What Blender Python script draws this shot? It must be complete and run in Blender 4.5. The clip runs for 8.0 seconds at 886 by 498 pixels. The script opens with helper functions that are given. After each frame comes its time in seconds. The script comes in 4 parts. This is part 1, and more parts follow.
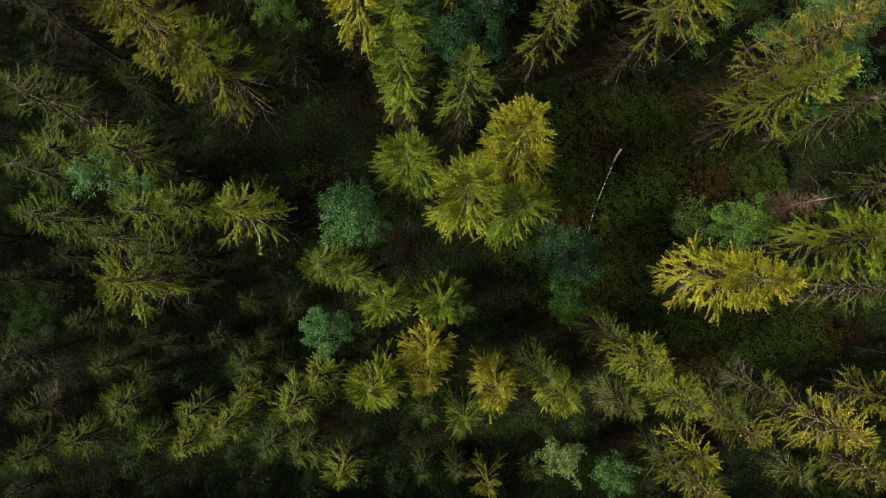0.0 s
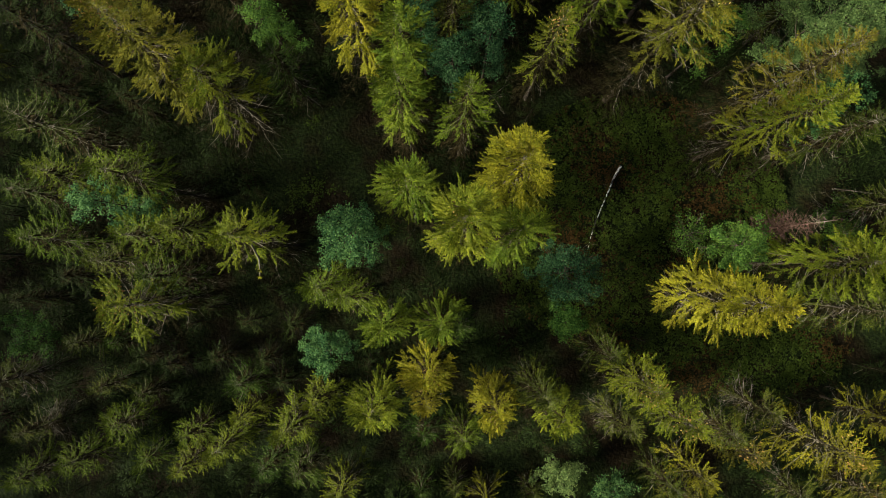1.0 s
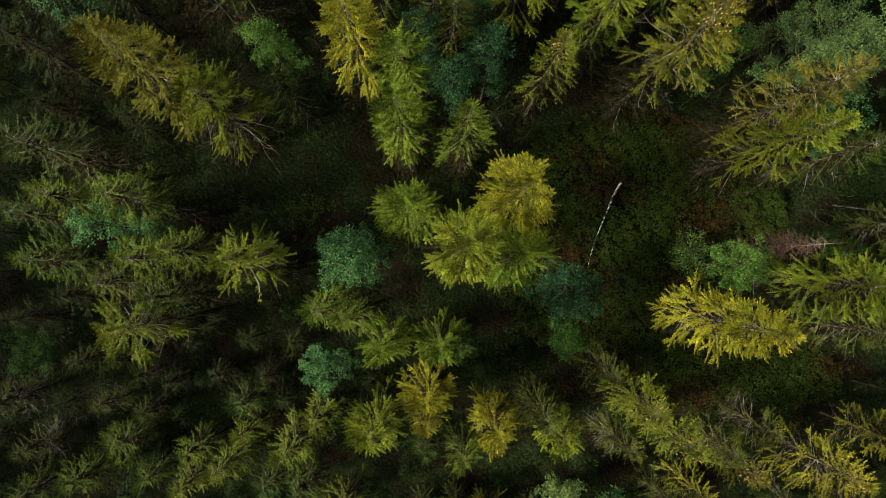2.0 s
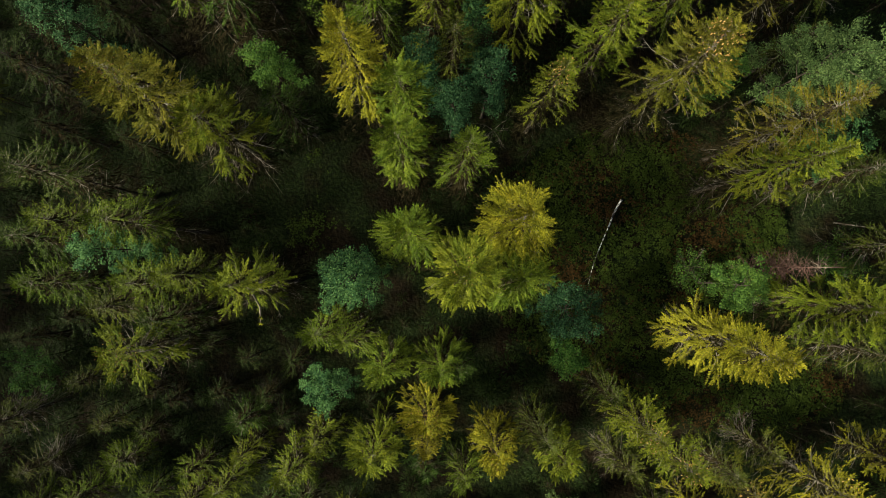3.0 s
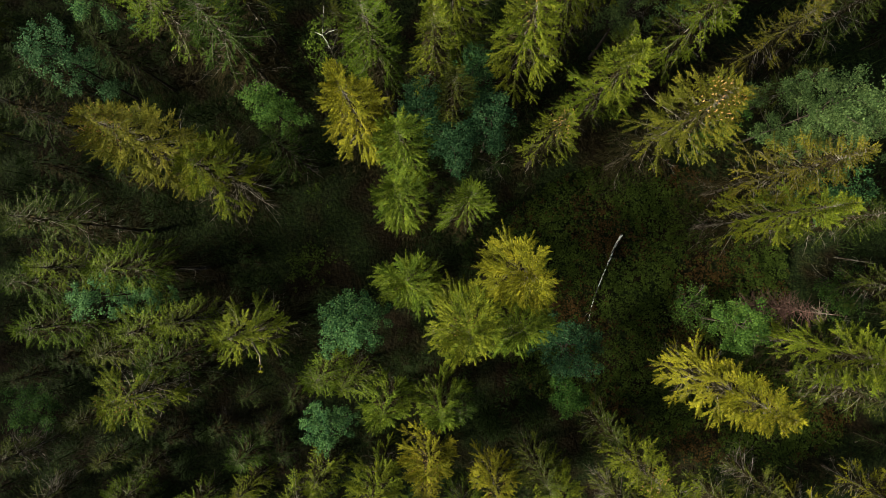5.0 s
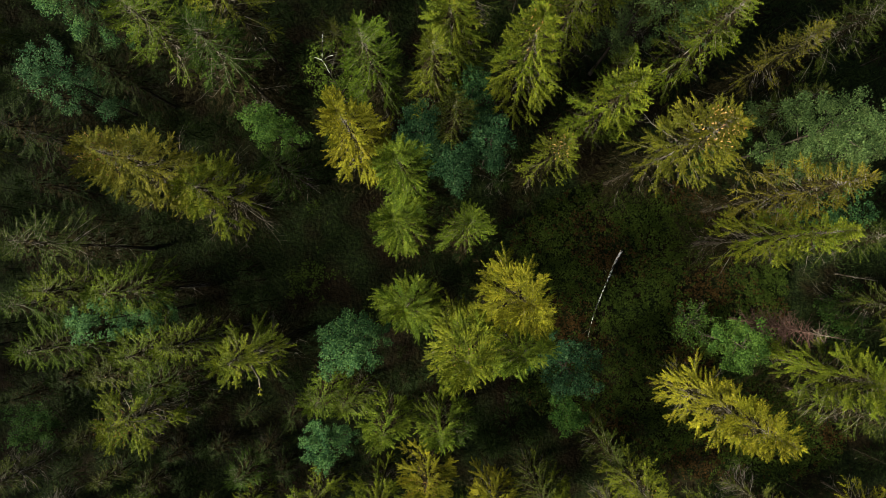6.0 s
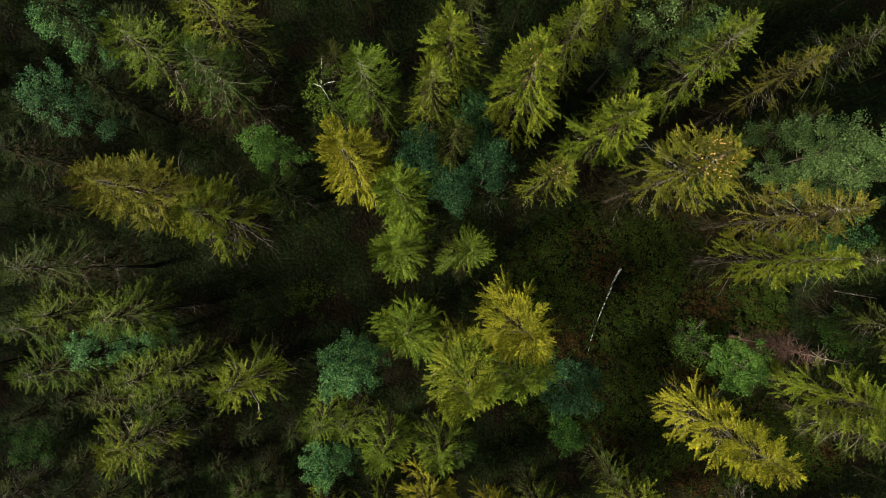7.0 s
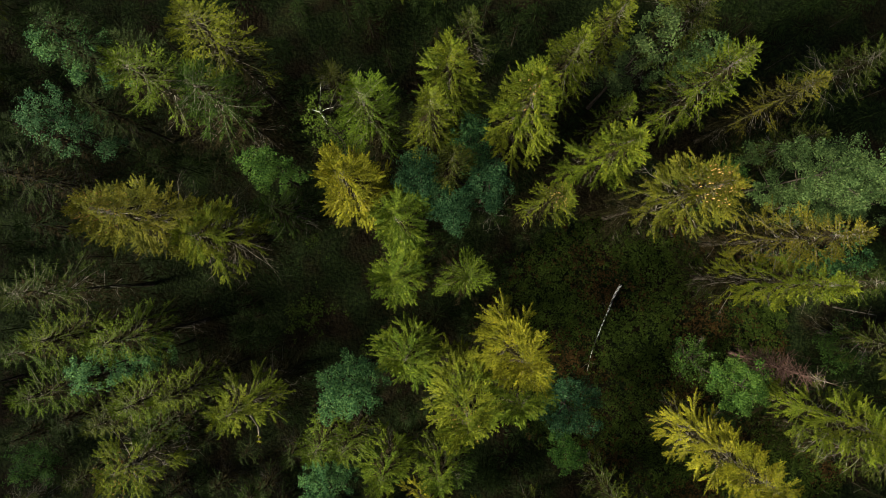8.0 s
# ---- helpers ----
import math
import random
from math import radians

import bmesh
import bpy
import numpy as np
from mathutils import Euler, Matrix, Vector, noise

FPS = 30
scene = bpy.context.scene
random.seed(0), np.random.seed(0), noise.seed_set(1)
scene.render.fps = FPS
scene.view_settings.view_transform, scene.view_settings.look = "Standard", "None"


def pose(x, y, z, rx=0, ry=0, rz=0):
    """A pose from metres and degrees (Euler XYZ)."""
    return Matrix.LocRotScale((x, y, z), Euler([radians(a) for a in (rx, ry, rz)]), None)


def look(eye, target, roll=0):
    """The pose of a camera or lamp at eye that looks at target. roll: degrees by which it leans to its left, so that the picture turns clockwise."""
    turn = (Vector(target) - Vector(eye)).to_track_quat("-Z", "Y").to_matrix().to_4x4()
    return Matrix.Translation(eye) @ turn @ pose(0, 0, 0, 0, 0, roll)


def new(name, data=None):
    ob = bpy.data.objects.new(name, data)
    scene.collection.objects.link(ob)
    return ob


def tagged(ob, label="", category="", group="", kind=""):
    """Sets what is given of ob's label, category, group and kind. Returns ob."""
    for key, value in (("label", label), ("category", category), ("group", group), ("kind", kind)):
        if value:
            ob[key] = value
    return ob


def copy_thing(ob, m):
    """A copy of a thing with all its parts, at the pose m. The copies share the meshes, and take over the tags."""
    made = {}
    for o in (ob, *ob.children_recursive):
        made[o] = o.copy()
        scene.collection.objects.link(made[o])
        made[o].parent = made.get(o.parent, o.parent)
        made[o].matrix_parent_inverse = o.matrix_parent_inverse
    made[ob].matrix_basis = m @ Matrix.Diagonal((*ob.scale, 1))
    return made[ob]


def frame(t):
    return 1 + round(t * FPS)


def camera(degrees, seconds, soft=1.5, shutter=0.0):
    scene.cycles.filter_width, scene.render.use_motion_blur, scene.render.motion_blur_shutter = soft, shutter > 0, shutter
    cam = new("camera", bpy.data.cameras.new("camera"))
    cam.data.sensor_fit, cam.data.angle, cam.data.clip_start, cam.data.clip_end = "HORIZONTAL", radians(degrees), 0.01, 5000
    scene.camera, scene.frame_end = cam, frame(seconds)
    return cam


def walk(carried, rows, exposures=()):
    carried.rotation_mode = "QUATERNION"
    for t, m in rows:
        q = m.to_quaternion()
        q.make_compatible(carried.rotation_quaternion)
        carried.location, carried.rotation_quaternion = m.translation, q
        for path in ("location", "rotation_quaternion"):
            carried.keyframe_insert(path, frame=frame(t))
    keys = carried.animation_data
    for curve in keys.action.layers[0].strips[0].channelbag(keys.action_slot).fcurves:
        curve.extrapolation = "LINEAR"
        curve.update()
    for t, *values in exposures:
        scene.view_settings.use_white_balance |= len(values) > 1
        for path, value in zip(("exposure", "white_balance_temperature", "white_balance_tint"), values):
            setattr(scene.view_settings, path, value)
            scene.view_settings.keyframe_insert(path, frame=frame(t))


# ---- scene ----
# A drone glides north over a spruce forest at 60 m, looking almost straight down.
cam = camera(72.0, 8.0, soft=0.8)
walk(cam, [
    (0, pose(0.001, 0.001, 59.838, 1.756, -0.033, 0.057)),
    (0.5, pose(0.039, 0.866, 59.885, 1.773, -0.011, 0.039)),
    (1, pose(0.068, 1.711, 59.925, 1.759, -0.006, 0.017)),
    (1.5, pose(0.076, 2.550, 59.931, 1.726, -0.002, 0.017)),
    (3, pose(0.028, 5.125, 60.010, 1.676, 0.013, 0.019)),
    (3.5, pose(0.018, 6.015, 60.019, 1.671, 0.001, 0.020)),
    (4, pose(-0.003, 6.897, 60.008, 1.620, -0.014, 0.018)),
    (4.5, pose(-0.026, 7.776, 60.010, 1.590, -0.016, 0.030)),
    (6, pose(0.004, 10.314, 60.018, 1.496, -0.029, 0.021)),
    (6.5, pose(0.033, 11.192, 60.036, 1.463, -0.010, -0.003)),
    (7, pose(0.084, 12.076, 60.085, 1.444, 0.005, -0.040)),
    (7.5, pose(0.137, 12.939, 60.131, 1.420, 0.025, -0.084)),
    (8, pose(0.180, 13.783, 60.165, 1.402, 0.046, -0.115)),
], exposures=[(0.0, 1.23, 6400, 12), (8.0, 1.23, 6400, 12)])

# ---- light: soft evening sky, low hazy sun from the south-west ----
SUN_ELEVATION, SUN_AZIMUTH = radians(23), radians(253)   # azimuth clockwise from north (+y)
world = bpy.data.worlds.new("sky")
scene.world = world
world.use_nodes = True
wn = world.node_tree.nodes
sky = wn.new("ShaderNodeTexSky")
sky.sky_type = "NISHITA"
sky.sun_disc = False
sky.sun_elevation = SUN_ELEVATION
sky.sun_rotation = SUN_AZIMUTH
sky.air_density, sky.dust_density, sky.ozone_density = 1.0, 3.0, 0.6
wn["Background"].inputs["Strength"].default_value = 0.026
world.node_tree.links.new(sky.outputs["Color"], wn["Background"].inputs["Color"])
sun = new("sun", bpy.data.lights.new("sun", "SUN"))
sun.data.energy, sun.data.angle, sun.data.color = 5.0, radians(13), (0.98, 0.95, 0.69)
sun_way = Vector((math.sin(SUN_AZIMUTH) * math.cos(SUN_ELEVATION), math.cos(SUN_AZIMUTH) * math.cos(SUN_ELEVATION), math.sin(SUN_ELEVATION)))
sun.matrix_world = look(sun_way * 200, (0, 0, 0))

# ---- materials ----


def shader(name, rough=0.6, specular=0.3):
    mat = bpy.data.materials.new(name)
    mat.use_nodes = True
    nt = mat.node_tree
    b = nt.nodes["Principled BSDF"]
    b.inputs["Roughness"].default_value = rough
    b.inputs["Specular IOR Level"].default_value = specular
    return mat, nt, b


def ramp(nt, stops):
    r = nt.nodes.new("ShaderNodeValToRGB")
    els = r.color_ramp.elements
    els[0].position, els[0].color = stops[0][0], (*stops[0][1], 1)
    els[1].position, els[1].color = stops[-1][0], (*stops[-1][1], 1)
    for p, c in stops[1:-1]:
        els.new(p).color = (*c, 1)
    return r


def noise_node(nt, scale, detail=4.0, obj=False):
    n = nt.nodes.new("ShaderNodeTexNoise")
    n.inputs["Scale"].default_value = scale
    n.inputs["Detail"].default_value = detail
    if obj:
        tc = nt.nodes.new("ShaderNodeTexCoord")
        nt.links.new(tc.outputs["Object"], n.inputs["Vector"])
    else:
        g = nt.nodes.new("ShaderNodeNewGeometry")
        nt.links.new(g.outputs["Position"], n.inputs["Vector"])
    return n


def foliage(name, dark, mid, light, rough=0.55, translucent=0.16, spread=0.40):
    """Leaf or needle colour: each sprig differs a little, each tree differs a little, and patches of growth differ."""
    mat, nt, b = shader(name, rough + 0.1, 0.045)
    g = nt.nodes.new("ShaderNodeNewGeometry")
    o = nt.nodes.new("ShaderNodeObjectInfo")
    n = noise_node(nt, 0.9, 3.0)
    m1 = nt.nodes.new("ShaderNodeMath")
    m1.operation = "MULTIPLY_ADD"
    m1.inputs[1].default_value = spread
    nt.links.new(g.outputs["Random Per Island"], m1.inputs[0])
    m0 = nt.nodes.new("ShaderNodeMath")
    m0.operation = "MULTIPLY_ADD"
    m0.inputs[1].default_value = 0.9
    m0.inputs[2].default_value = -0.18
    nt.links.new(n.outputs["Fac"], m0.inputs[0])
    nt.links.new(m0.outputs[0], m1.inputs[2])
    r = ramp(nt, [(0.1, dark), (0.5, mid), (0.95, light)])
    nt.links.new(m1.outputs[0], r.inputs["Fac"])
    hsv = nt.nodes.new("ShaderNodeHueSaturation")
    mr = nt.nodes.new("ShaderNodeMapRange")
    mr.inputs["To Min"].default_value, mr.inputs["To Max"].default_value = 0.485, 0.512
    nt.links.new(o.outputs["Random"], mr.inputs["Value"])
    nt.links.new(mr.outputs["Result"], hsv.inputs["Hue"])
    mv = nt.nodes.new("ShaderNodeMapRange")
    mv.inputs["To Min"].default_value, mv.inputs["To Max"].default_value = 1.12, 0.86
    nt.links.new(o.outputs["Random"], mv.inputs["Value"])
    nt.links.new(mv.outputs["Result"], hsv.inputs["Value"])
    nt.links.new(r.outputs["Color"], hsv.inputs["Color"])
    nt.links.new(hsv.outputs["Color"], b.inputs["Base Color"])
    tr = nt.nodes.new("ShaderNodeBsdfTranslucent")
    nt.links.new(hsv.outputs["Color"], tr.inputs["Color"])
    mx = nt.nodes.new("ShaderNodeMixShader")
    mx.inputs["Fac"].default_value = translucent
    nt.links.new(b.outputs["BSDF"], mx.inputs[1])
    nt.links.new(tr.outputs["BSDF"], mx.inputs[2])
    nt.links.new(mx.outputs["Shader"], nt.nodes["Material Output"].inputs["Surface"])
    return mat


def bark(name, dark, light, scale=6.0, rough=0.85, low=0.42, high=0.72):
    mat, nt, b = shader(name, rough, 0.2)
    n = noise_node(nt, scale, 6.0)
    r = ramp(nt, [(low, dark), (high, light)])
    nt.links.new(n.outputs["Fac"], r.inputs["Fac"])
    nt.links.new(r.outputs["Color"], b.inputs["Base Color"])
    bp = nt.nodes.new("ShaderNodeBump")
    bp.inputs["Strength"].default_value = 0.5
    bp.inputs["Distance"].default_value = 0.02
    nt.links.new(n.outputs["Fac"], bp.inputs["Height"])
    nt.links.new(bp.outputs["Normal"], b.inputs["Normal"])
    return mat


NEEDLES = {
    "green": foliage("needles_green", (0.013, 0.026, 0.0064), (0.038, 0.069, 0.0112), (0.092, 0.152, 0.0160)),
    "yellow": foliage("needles_yellow_green", (0.048, 0.052, 0.0066), (0.170, 0.168, 0.0125), (0.410, 0.378, 0.0220)),
    "olive": foliage("needles_olive", (0.019, 0.028, 0.0080), (0.058, 0.077, 0.0128), (0.150, 0.170, 0.0176)),
    "orange": foliage("needles_bronze", (0.038, 0.040, 0.0064), (0.108, 0.112, 0.0128), (0.262, 0.232, 0.0208)),
    "moss": foliage("needles_moss_olive", (0.016, 0.024, 0.0064), (0.045, 0.063, 0.0112), (0.107, 0.130, 0.0160)),
    "lime": foliage("needles_lime_green", (0.033, 0.046, 0.0064), (0.104, 0.134, 0.0115), (0.260, 0.285, 0.0195)),
    # Darker tint for spruces under taller ones: their shade is put into the colour.
    "shade": foliage("needles_painted_shade", (0.010, 0.018, 0.0064), (0.022, 0.036, 0.0096), (0.046, 0.066, 0.0144)),
    "fresh": foliage("needles_fresh_green", (0.025, 0.042, 0.0064), (0.080, 0.119, 0.0112), (0.195, 0.248, 0.0176)),
}
LEAVES = {
    "teal": foliage("leaves_blue_green", (0.013, 0.042, 0.019), (0.042, 0.110, 0.042), (0.150, 0.276, 0.085), 0.5, 0.3, 0.6),
    "leaf": foliage("leaves_green", (0.016, 0.045, 0.012), (0.048, 0.110, 0.023), (0.126, 0.222, 0.040), 0.5, 0.3, 0.6),
    "deep": foliage("leaves_deep_green", (0.010, 0.032, 0.016), (0.030, 0.082, 0.038), (0.092, 0.185, 0.076), 0.5, 0.3, 0.6),
    "birch": foliage("leaves_yellow_green", (0.026, 0.042, 0.008), (0.080, 0.116, 0.016), (0.190, 0.245, 0.028), 0.5, 0.3),
    "grey": foliage("leaves_grey_green", (0.034, 0.062, 0.022), (0.090, 0.150, 0.050), (0.215, 0.300, 0.100), 0.5, 0.3, 0.6),
}
# Old brown twigs, darkened further: lower-crown shade is put into the colour.
SKIRT = foliage("old_twigs_painted_shade", (0.010, 0.009, 0.004), (0.024, 0.020, 0.009), (0.050, 0.040, 0.019), 0.8, 0.1)
BARK = bark("spruce_bark", (0.040, 0.031, 0.024), (0.095, 0.077, 0.062))
LIMB = bark("lichen_grey_limb", (0.045, 0.036, 0.027), (0.270, 0.238, 0.205), 2.2, low=0.36, high=0.66)
# LIMB copied darker: shade put into the wood of the shade-tinted spruces.
LIMB_SHADED = bark("shaded_twigs", (0.012, 0.010, 0.008), (0.040, 0.033, 0.027), 1.6)
DEAD = bark("dead_red_brown_wood", (0.050, 0.027, 0.023), (0.160, 0.092, 0.078), 5.0)
PALE = bark("bleached_wood", (0.130, 0.108, 0.085), (0.310, 0.265, 0.215), 5.0)
CONE, _nt, _b = shader("cone_scales", 0.6, 0.3)
_g = _nt.nodes.new("ShaderNodeNewGeometry")
_r = ramp(_nt, [(0.0, (0.24, 0.11, 0.03)), (1.0, (0.62, 0.38, 0.12))])
_nt.links.new(_g.outputs["Random Per Island"], _r.inputs["Fac"])
_nt.links.new(_r.outputs["Color"], _b.inputs["Base Color"])


def birch_bark():
    mat, nt, b = shader("birch_bark", 0.6, 0.3)
    n = noise_node(nt, 1.1, 2.0, True)
    fine = noise_node(nt, 5.0, 4.0, True)
    both = nt.nodes.new("ShaderNodeMath")
    both.operation = "MULTIPLY_ADD"
    both.inputs[1].default_value = 0.9
    nt.links.new(fine.outputs["Fac"], both.inputs[0])
    nt.links.new(n.outputs["Fac"], both.inputs[2])
    r = ramp(nt, [(0.89, (0.03, 0.028, 0.025)), (0.95, (0.48, 0.46, 0.43)), (1.0, (0.78, 0.76, 0.72))])
    nt.links.new(both.outputs[0], r.inputs["Fac"])
    nt.links.new(r.outputs["Color"], b.inputs["Base Color"])
    return mat


BIRCH = birch_bark()


def forest_floor():
    mat, nt, b = shader("moss_and_litter", 0.95, 0.1)
    big = noise_node(nt, 0.22, 4.0)
    small = noise_node(nt, 3.5, 8.0)
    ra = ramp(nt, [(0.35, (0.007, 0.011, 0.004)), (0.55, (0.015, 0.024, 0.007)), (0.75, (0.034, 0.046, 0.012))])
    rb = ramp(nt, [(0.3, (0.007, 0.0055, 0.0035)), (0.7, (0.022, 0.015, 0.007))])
    nt.links.new(small.outputs["Fac"], ra.inputs["Fac"])
    nt.links.new(small.outputs["Fac"], rb.inputs["Fac"])
    edge = ramp(nt, [(0.46, (0, 0, 0)), (0.62, (1, 1, 1))])
    nt.links.new(big.outputs["Fac"], edge.inputs["Fac"])
    mx = nt.nodes.new("ShaderNodeMix")
    mx.data_type = "RGBA"
    nt.links.new(edge.outputs["Color"], mx.inputs["Factor"])
    nt.links.new(ra.outputs["Color"], mx.inputs["A"])
    nt.links.new(rb.outputs["Color"], mx.inputs["B"])
    nt.links.new(mx.outputs["Result"], b.inputs["Base Color"])
    bp = nt.nodes.new("ShaderNodeBump")
    bp.inputs["Distance"].default_value = 0.15
    nt.links.new(small.outputs["Fac"], bp.inputs["Height"])
    nt.links.new(bp.outputs["Normal"], b.inputs["Normal"])
    return mat


FLOOR = forest_floor()
HERB_GREEN = foliage("bilberry_green", (0.022, 0.039, 0.008), (0.048, 0.076, 0.013), (0.090, 0.134, 0.022), 0.6, 0.2)
HERB_RED = foliage("bilberry_rust", (0.026, 0.018, 0.007), (0.058, 0.038, 0.012), (0.112, 0.068, 0.020), 0.6, 0.2)

# ---- mesh helpers ----


def mesh_of(name, verts, tris):
    me = bpy.data.meshes.new(name)
    verts, tris = np.asarray(verts, np.float32), np.asarray(tris, np.int32)
    me.vertices.add(len(verts))
    me.vertices.foreach_set("co", verts.ravel())
    me.loops.add(tris.size)
    me.loops.foreach_set("vertex_index", tris.ravel())
    me.polygons.add(len(tris))
    me.polygons.foreach_set("loop_start", np.arange(0, tris.size, 3, dtype=np.int32))
    me.polygons.foreach_set("loop_total", np.full(len(tris), 3, np.int32))
    me.update(calc_edges=True)
    return me


def part(name, geo, material, parent, label="", smooth=False):
    """One mesh object under a thing; geo is (vertices, triangles)."""
    me = mesh_of(name, *geo)
    me.materials.append(material)
    if smooth:
        me.polygons.foreach_set("use_smooth", np.ones(len(me.polygons), bool))
    ob = new(name, me)
    ob.parent = parent
    if label:
        ob["label"] = label
    return ob


def thing(name, x, y, label, category, group=""):
    ob = new(name)
    ob.empty_display_size = 0.5
    ob.location = (x, y, ground_z(x, y))
    return tagged(ob, label, category, group)


def ground_z(x, y):
    """Height of the uneven forest floor."""
    x, y = np.asarray(x, float), np.asarray(y, float)
    far = np.clip((np.hypot(x, y - 5) - 70) / 60, 0, 1)
    z = 0.22 * np.sin(0.31 * x + 1.1) * np.cos(0.27 * y) + 0.16 * np.sin(0.83 * x - 0.5 * y) + 0.09 * np.sin(1.9 * x + 1.3 * y + 2.0)
    out = z * (1 - far)
    return float(out) if out.ndim == 0 else out


def merge(geos):
    vs, ts, k = [], [], 0
    for v, t in geos:
        if len(v):
            vs.append(np.asarray(v, float))
            ts.append(np.asarray(t, int) + k)
            k += len(v)
    if not vs:
        return np.zeros((0, 3)), np.zeros((0, 3), int)
    return np.concatenate(vs), np.concatenate(ts)


def unit(v):
    return v / np.maximum(np.linalg.norm(v, axis=-1, keepdims=True), 1e-9)


def sprigs(base, way, length, width, up=(0, 0, 1), sag=0.15, plain=False):
    """Needle sprays or leaves: a ridged, pointed blade for each row (plain: a simply folded one)."""
    n = len(base)
    if n == 0:
        return np.zeros((0, 3)), np.zeros((0, 3), int)
    way = unit(way)
    up = np.broadcast_to(np.asarray(up, float), way.shape)
    side = unit(np.cross(way, up) + 1e-6)
    nor = np.cross(side, way)
    l, w = length[:, None], width[:, None]
    mid = base + way * l * 0.5
    if plain:
        v = np.stack([base, mid - side * w * 0.5 - nor * w * 0.2, mid + side * w * 0.5 - nor * w * 0.2, base + way * l - nor * l * sag], 1).reshape(-1, 3)
        return v, (np.array([[0, 1, 3], [0, 3, 2]])[None] + 4 * np.arange(n)[:, None, None]).reshape(-1, 3)
    v = np.stack([base, mid - side * w * 0.5 - nor * w * 0.3, mid + side * w * 0.5 - nor * w * 0.3,
                  mid + nor * w * 0.15, base + way * l - nor * l * sag], 1).reshape(-1, 3)
    t = np.array([[0, 1, 3], [0, 3, 2], [1, 4, 3], [3, 4, 2]])
    t = (t[None] + 5 * np.arange(n)[:, None, None]).reshape(-1, 3)
    return v, t


def tubes(points, radii, sides=3):
    """Tapered limbs: points (n, k, 3), radii (n, k)."""
    n, k = radii.shape
    if n == 0:
        return np.zeros((0, 3)), np.zeros((0, 3), int)
    tan = unit(np.gradient(points, axis=1))
    ref = np.where(np.abs(tan[..., 2:3]) > 0.9, np.array([1.0, 0, 0]), np.array([0, 0, 1.0]))
    a = unit(np.cross(tan, ref))
    b = np.cross(tan, a)
    ang = np.arange(sides) * 2 * np.pi / sides
    ring = points[:, :, None] + radii[:, :, None, None] * (a[:, :, None] * np.cos(ang)[None, None, :, None] + b[:, :, None] * np.sin(ang)[None, None, :, None])
    v = ring.reshape(-1, 3)
    idx = np.arange(n * k * sides).reshape(n, k, sides)
    p, q = idx[:, :-1], idx[:, 1:]
    pn, qn = np.roll(p, -1, 2), np.roll(q, -1, 2)
    t = np.concatenate([np.stack([p, q, pn], -1).reshape(-1, 3), np.stack([pn, q, qn], -1).reshape(-1, 3)])
    if sides > 3:
        cap = np.array([[0, i, i + 1] for i in range(1, sides - 1)])
        t = np.concatenate([t, (idx[:, -1, 0][:, None, None] + cap[None]).reshape(-1, 3), (idx[:, 0, 0][:, None, None] + cap[None, :, ::-1]).reshape(-1, 3)])
    return v, t


def trunk_geo(rng, h, r, sides=8, lean=0.0, rings=9):
    z = np.linspace(0, h, rings)
    u = z / h
    x = np.cumsum(rng.normal(0, 0.035, rings)) * u * (1 - u) * 2 + lean * h * u * u
    y = np.cumsum(rng.normal(0, 0.035, rings)) * u * (1 - u) * 2
    rad = r * (1 - u) ** 1.25 + 0.012 + r * 0.5 * np.exp(-z / 0.35)
    pts = np.stack([x, y, z - 0.25 * (z == 0)], 1)
    return tubes(pts[None], rad[None], sides)


# ---- trees ----


def shoots(base, way, length, width, up, fine=True):
    """Needled shoots: straight-sided roof-shaped brushes that end in a point (fine), or slim kites."""
    n = len(base)
    way = unit(way)
    side = unit(np.cross(way, up) + 1e-6)
    nor = np.cross(side, way)
    l, w = length[:, None], width[:, None]
    if fine:
        rows = [base + nor * w * 0.42, base + way * l * 0.08 - side * w * 0.5, base + way * l * 0.08 + side * w * 0.5,
                base + way * l * 0.74 - side * w * 0.42 - nor * w * 0.15, base + way * l * 0.74 + side * w * 0.42 - nor * w * 0.15, base + way * l]
        t = np.array([[0, 1, 3], [0, 3, 5], [0, 5, 4], [0, 4, 2]])
    else:
        rows = [base, base + way * l * 0.22 - side * w * 0.5 - nor * w * 0.3, base + way * l * 0.22 + side * w * 0.5 - nor * w * 0.3, base + way * l]
        t = np.array([[0, 1, 3], [0, 3, 2]])
    v = np.stack(rows, 1).reshape(-1, 3)
    return v, (t[None] + len(rows) * np.arange(n)[:, None, None]).reshape(-1, 3)


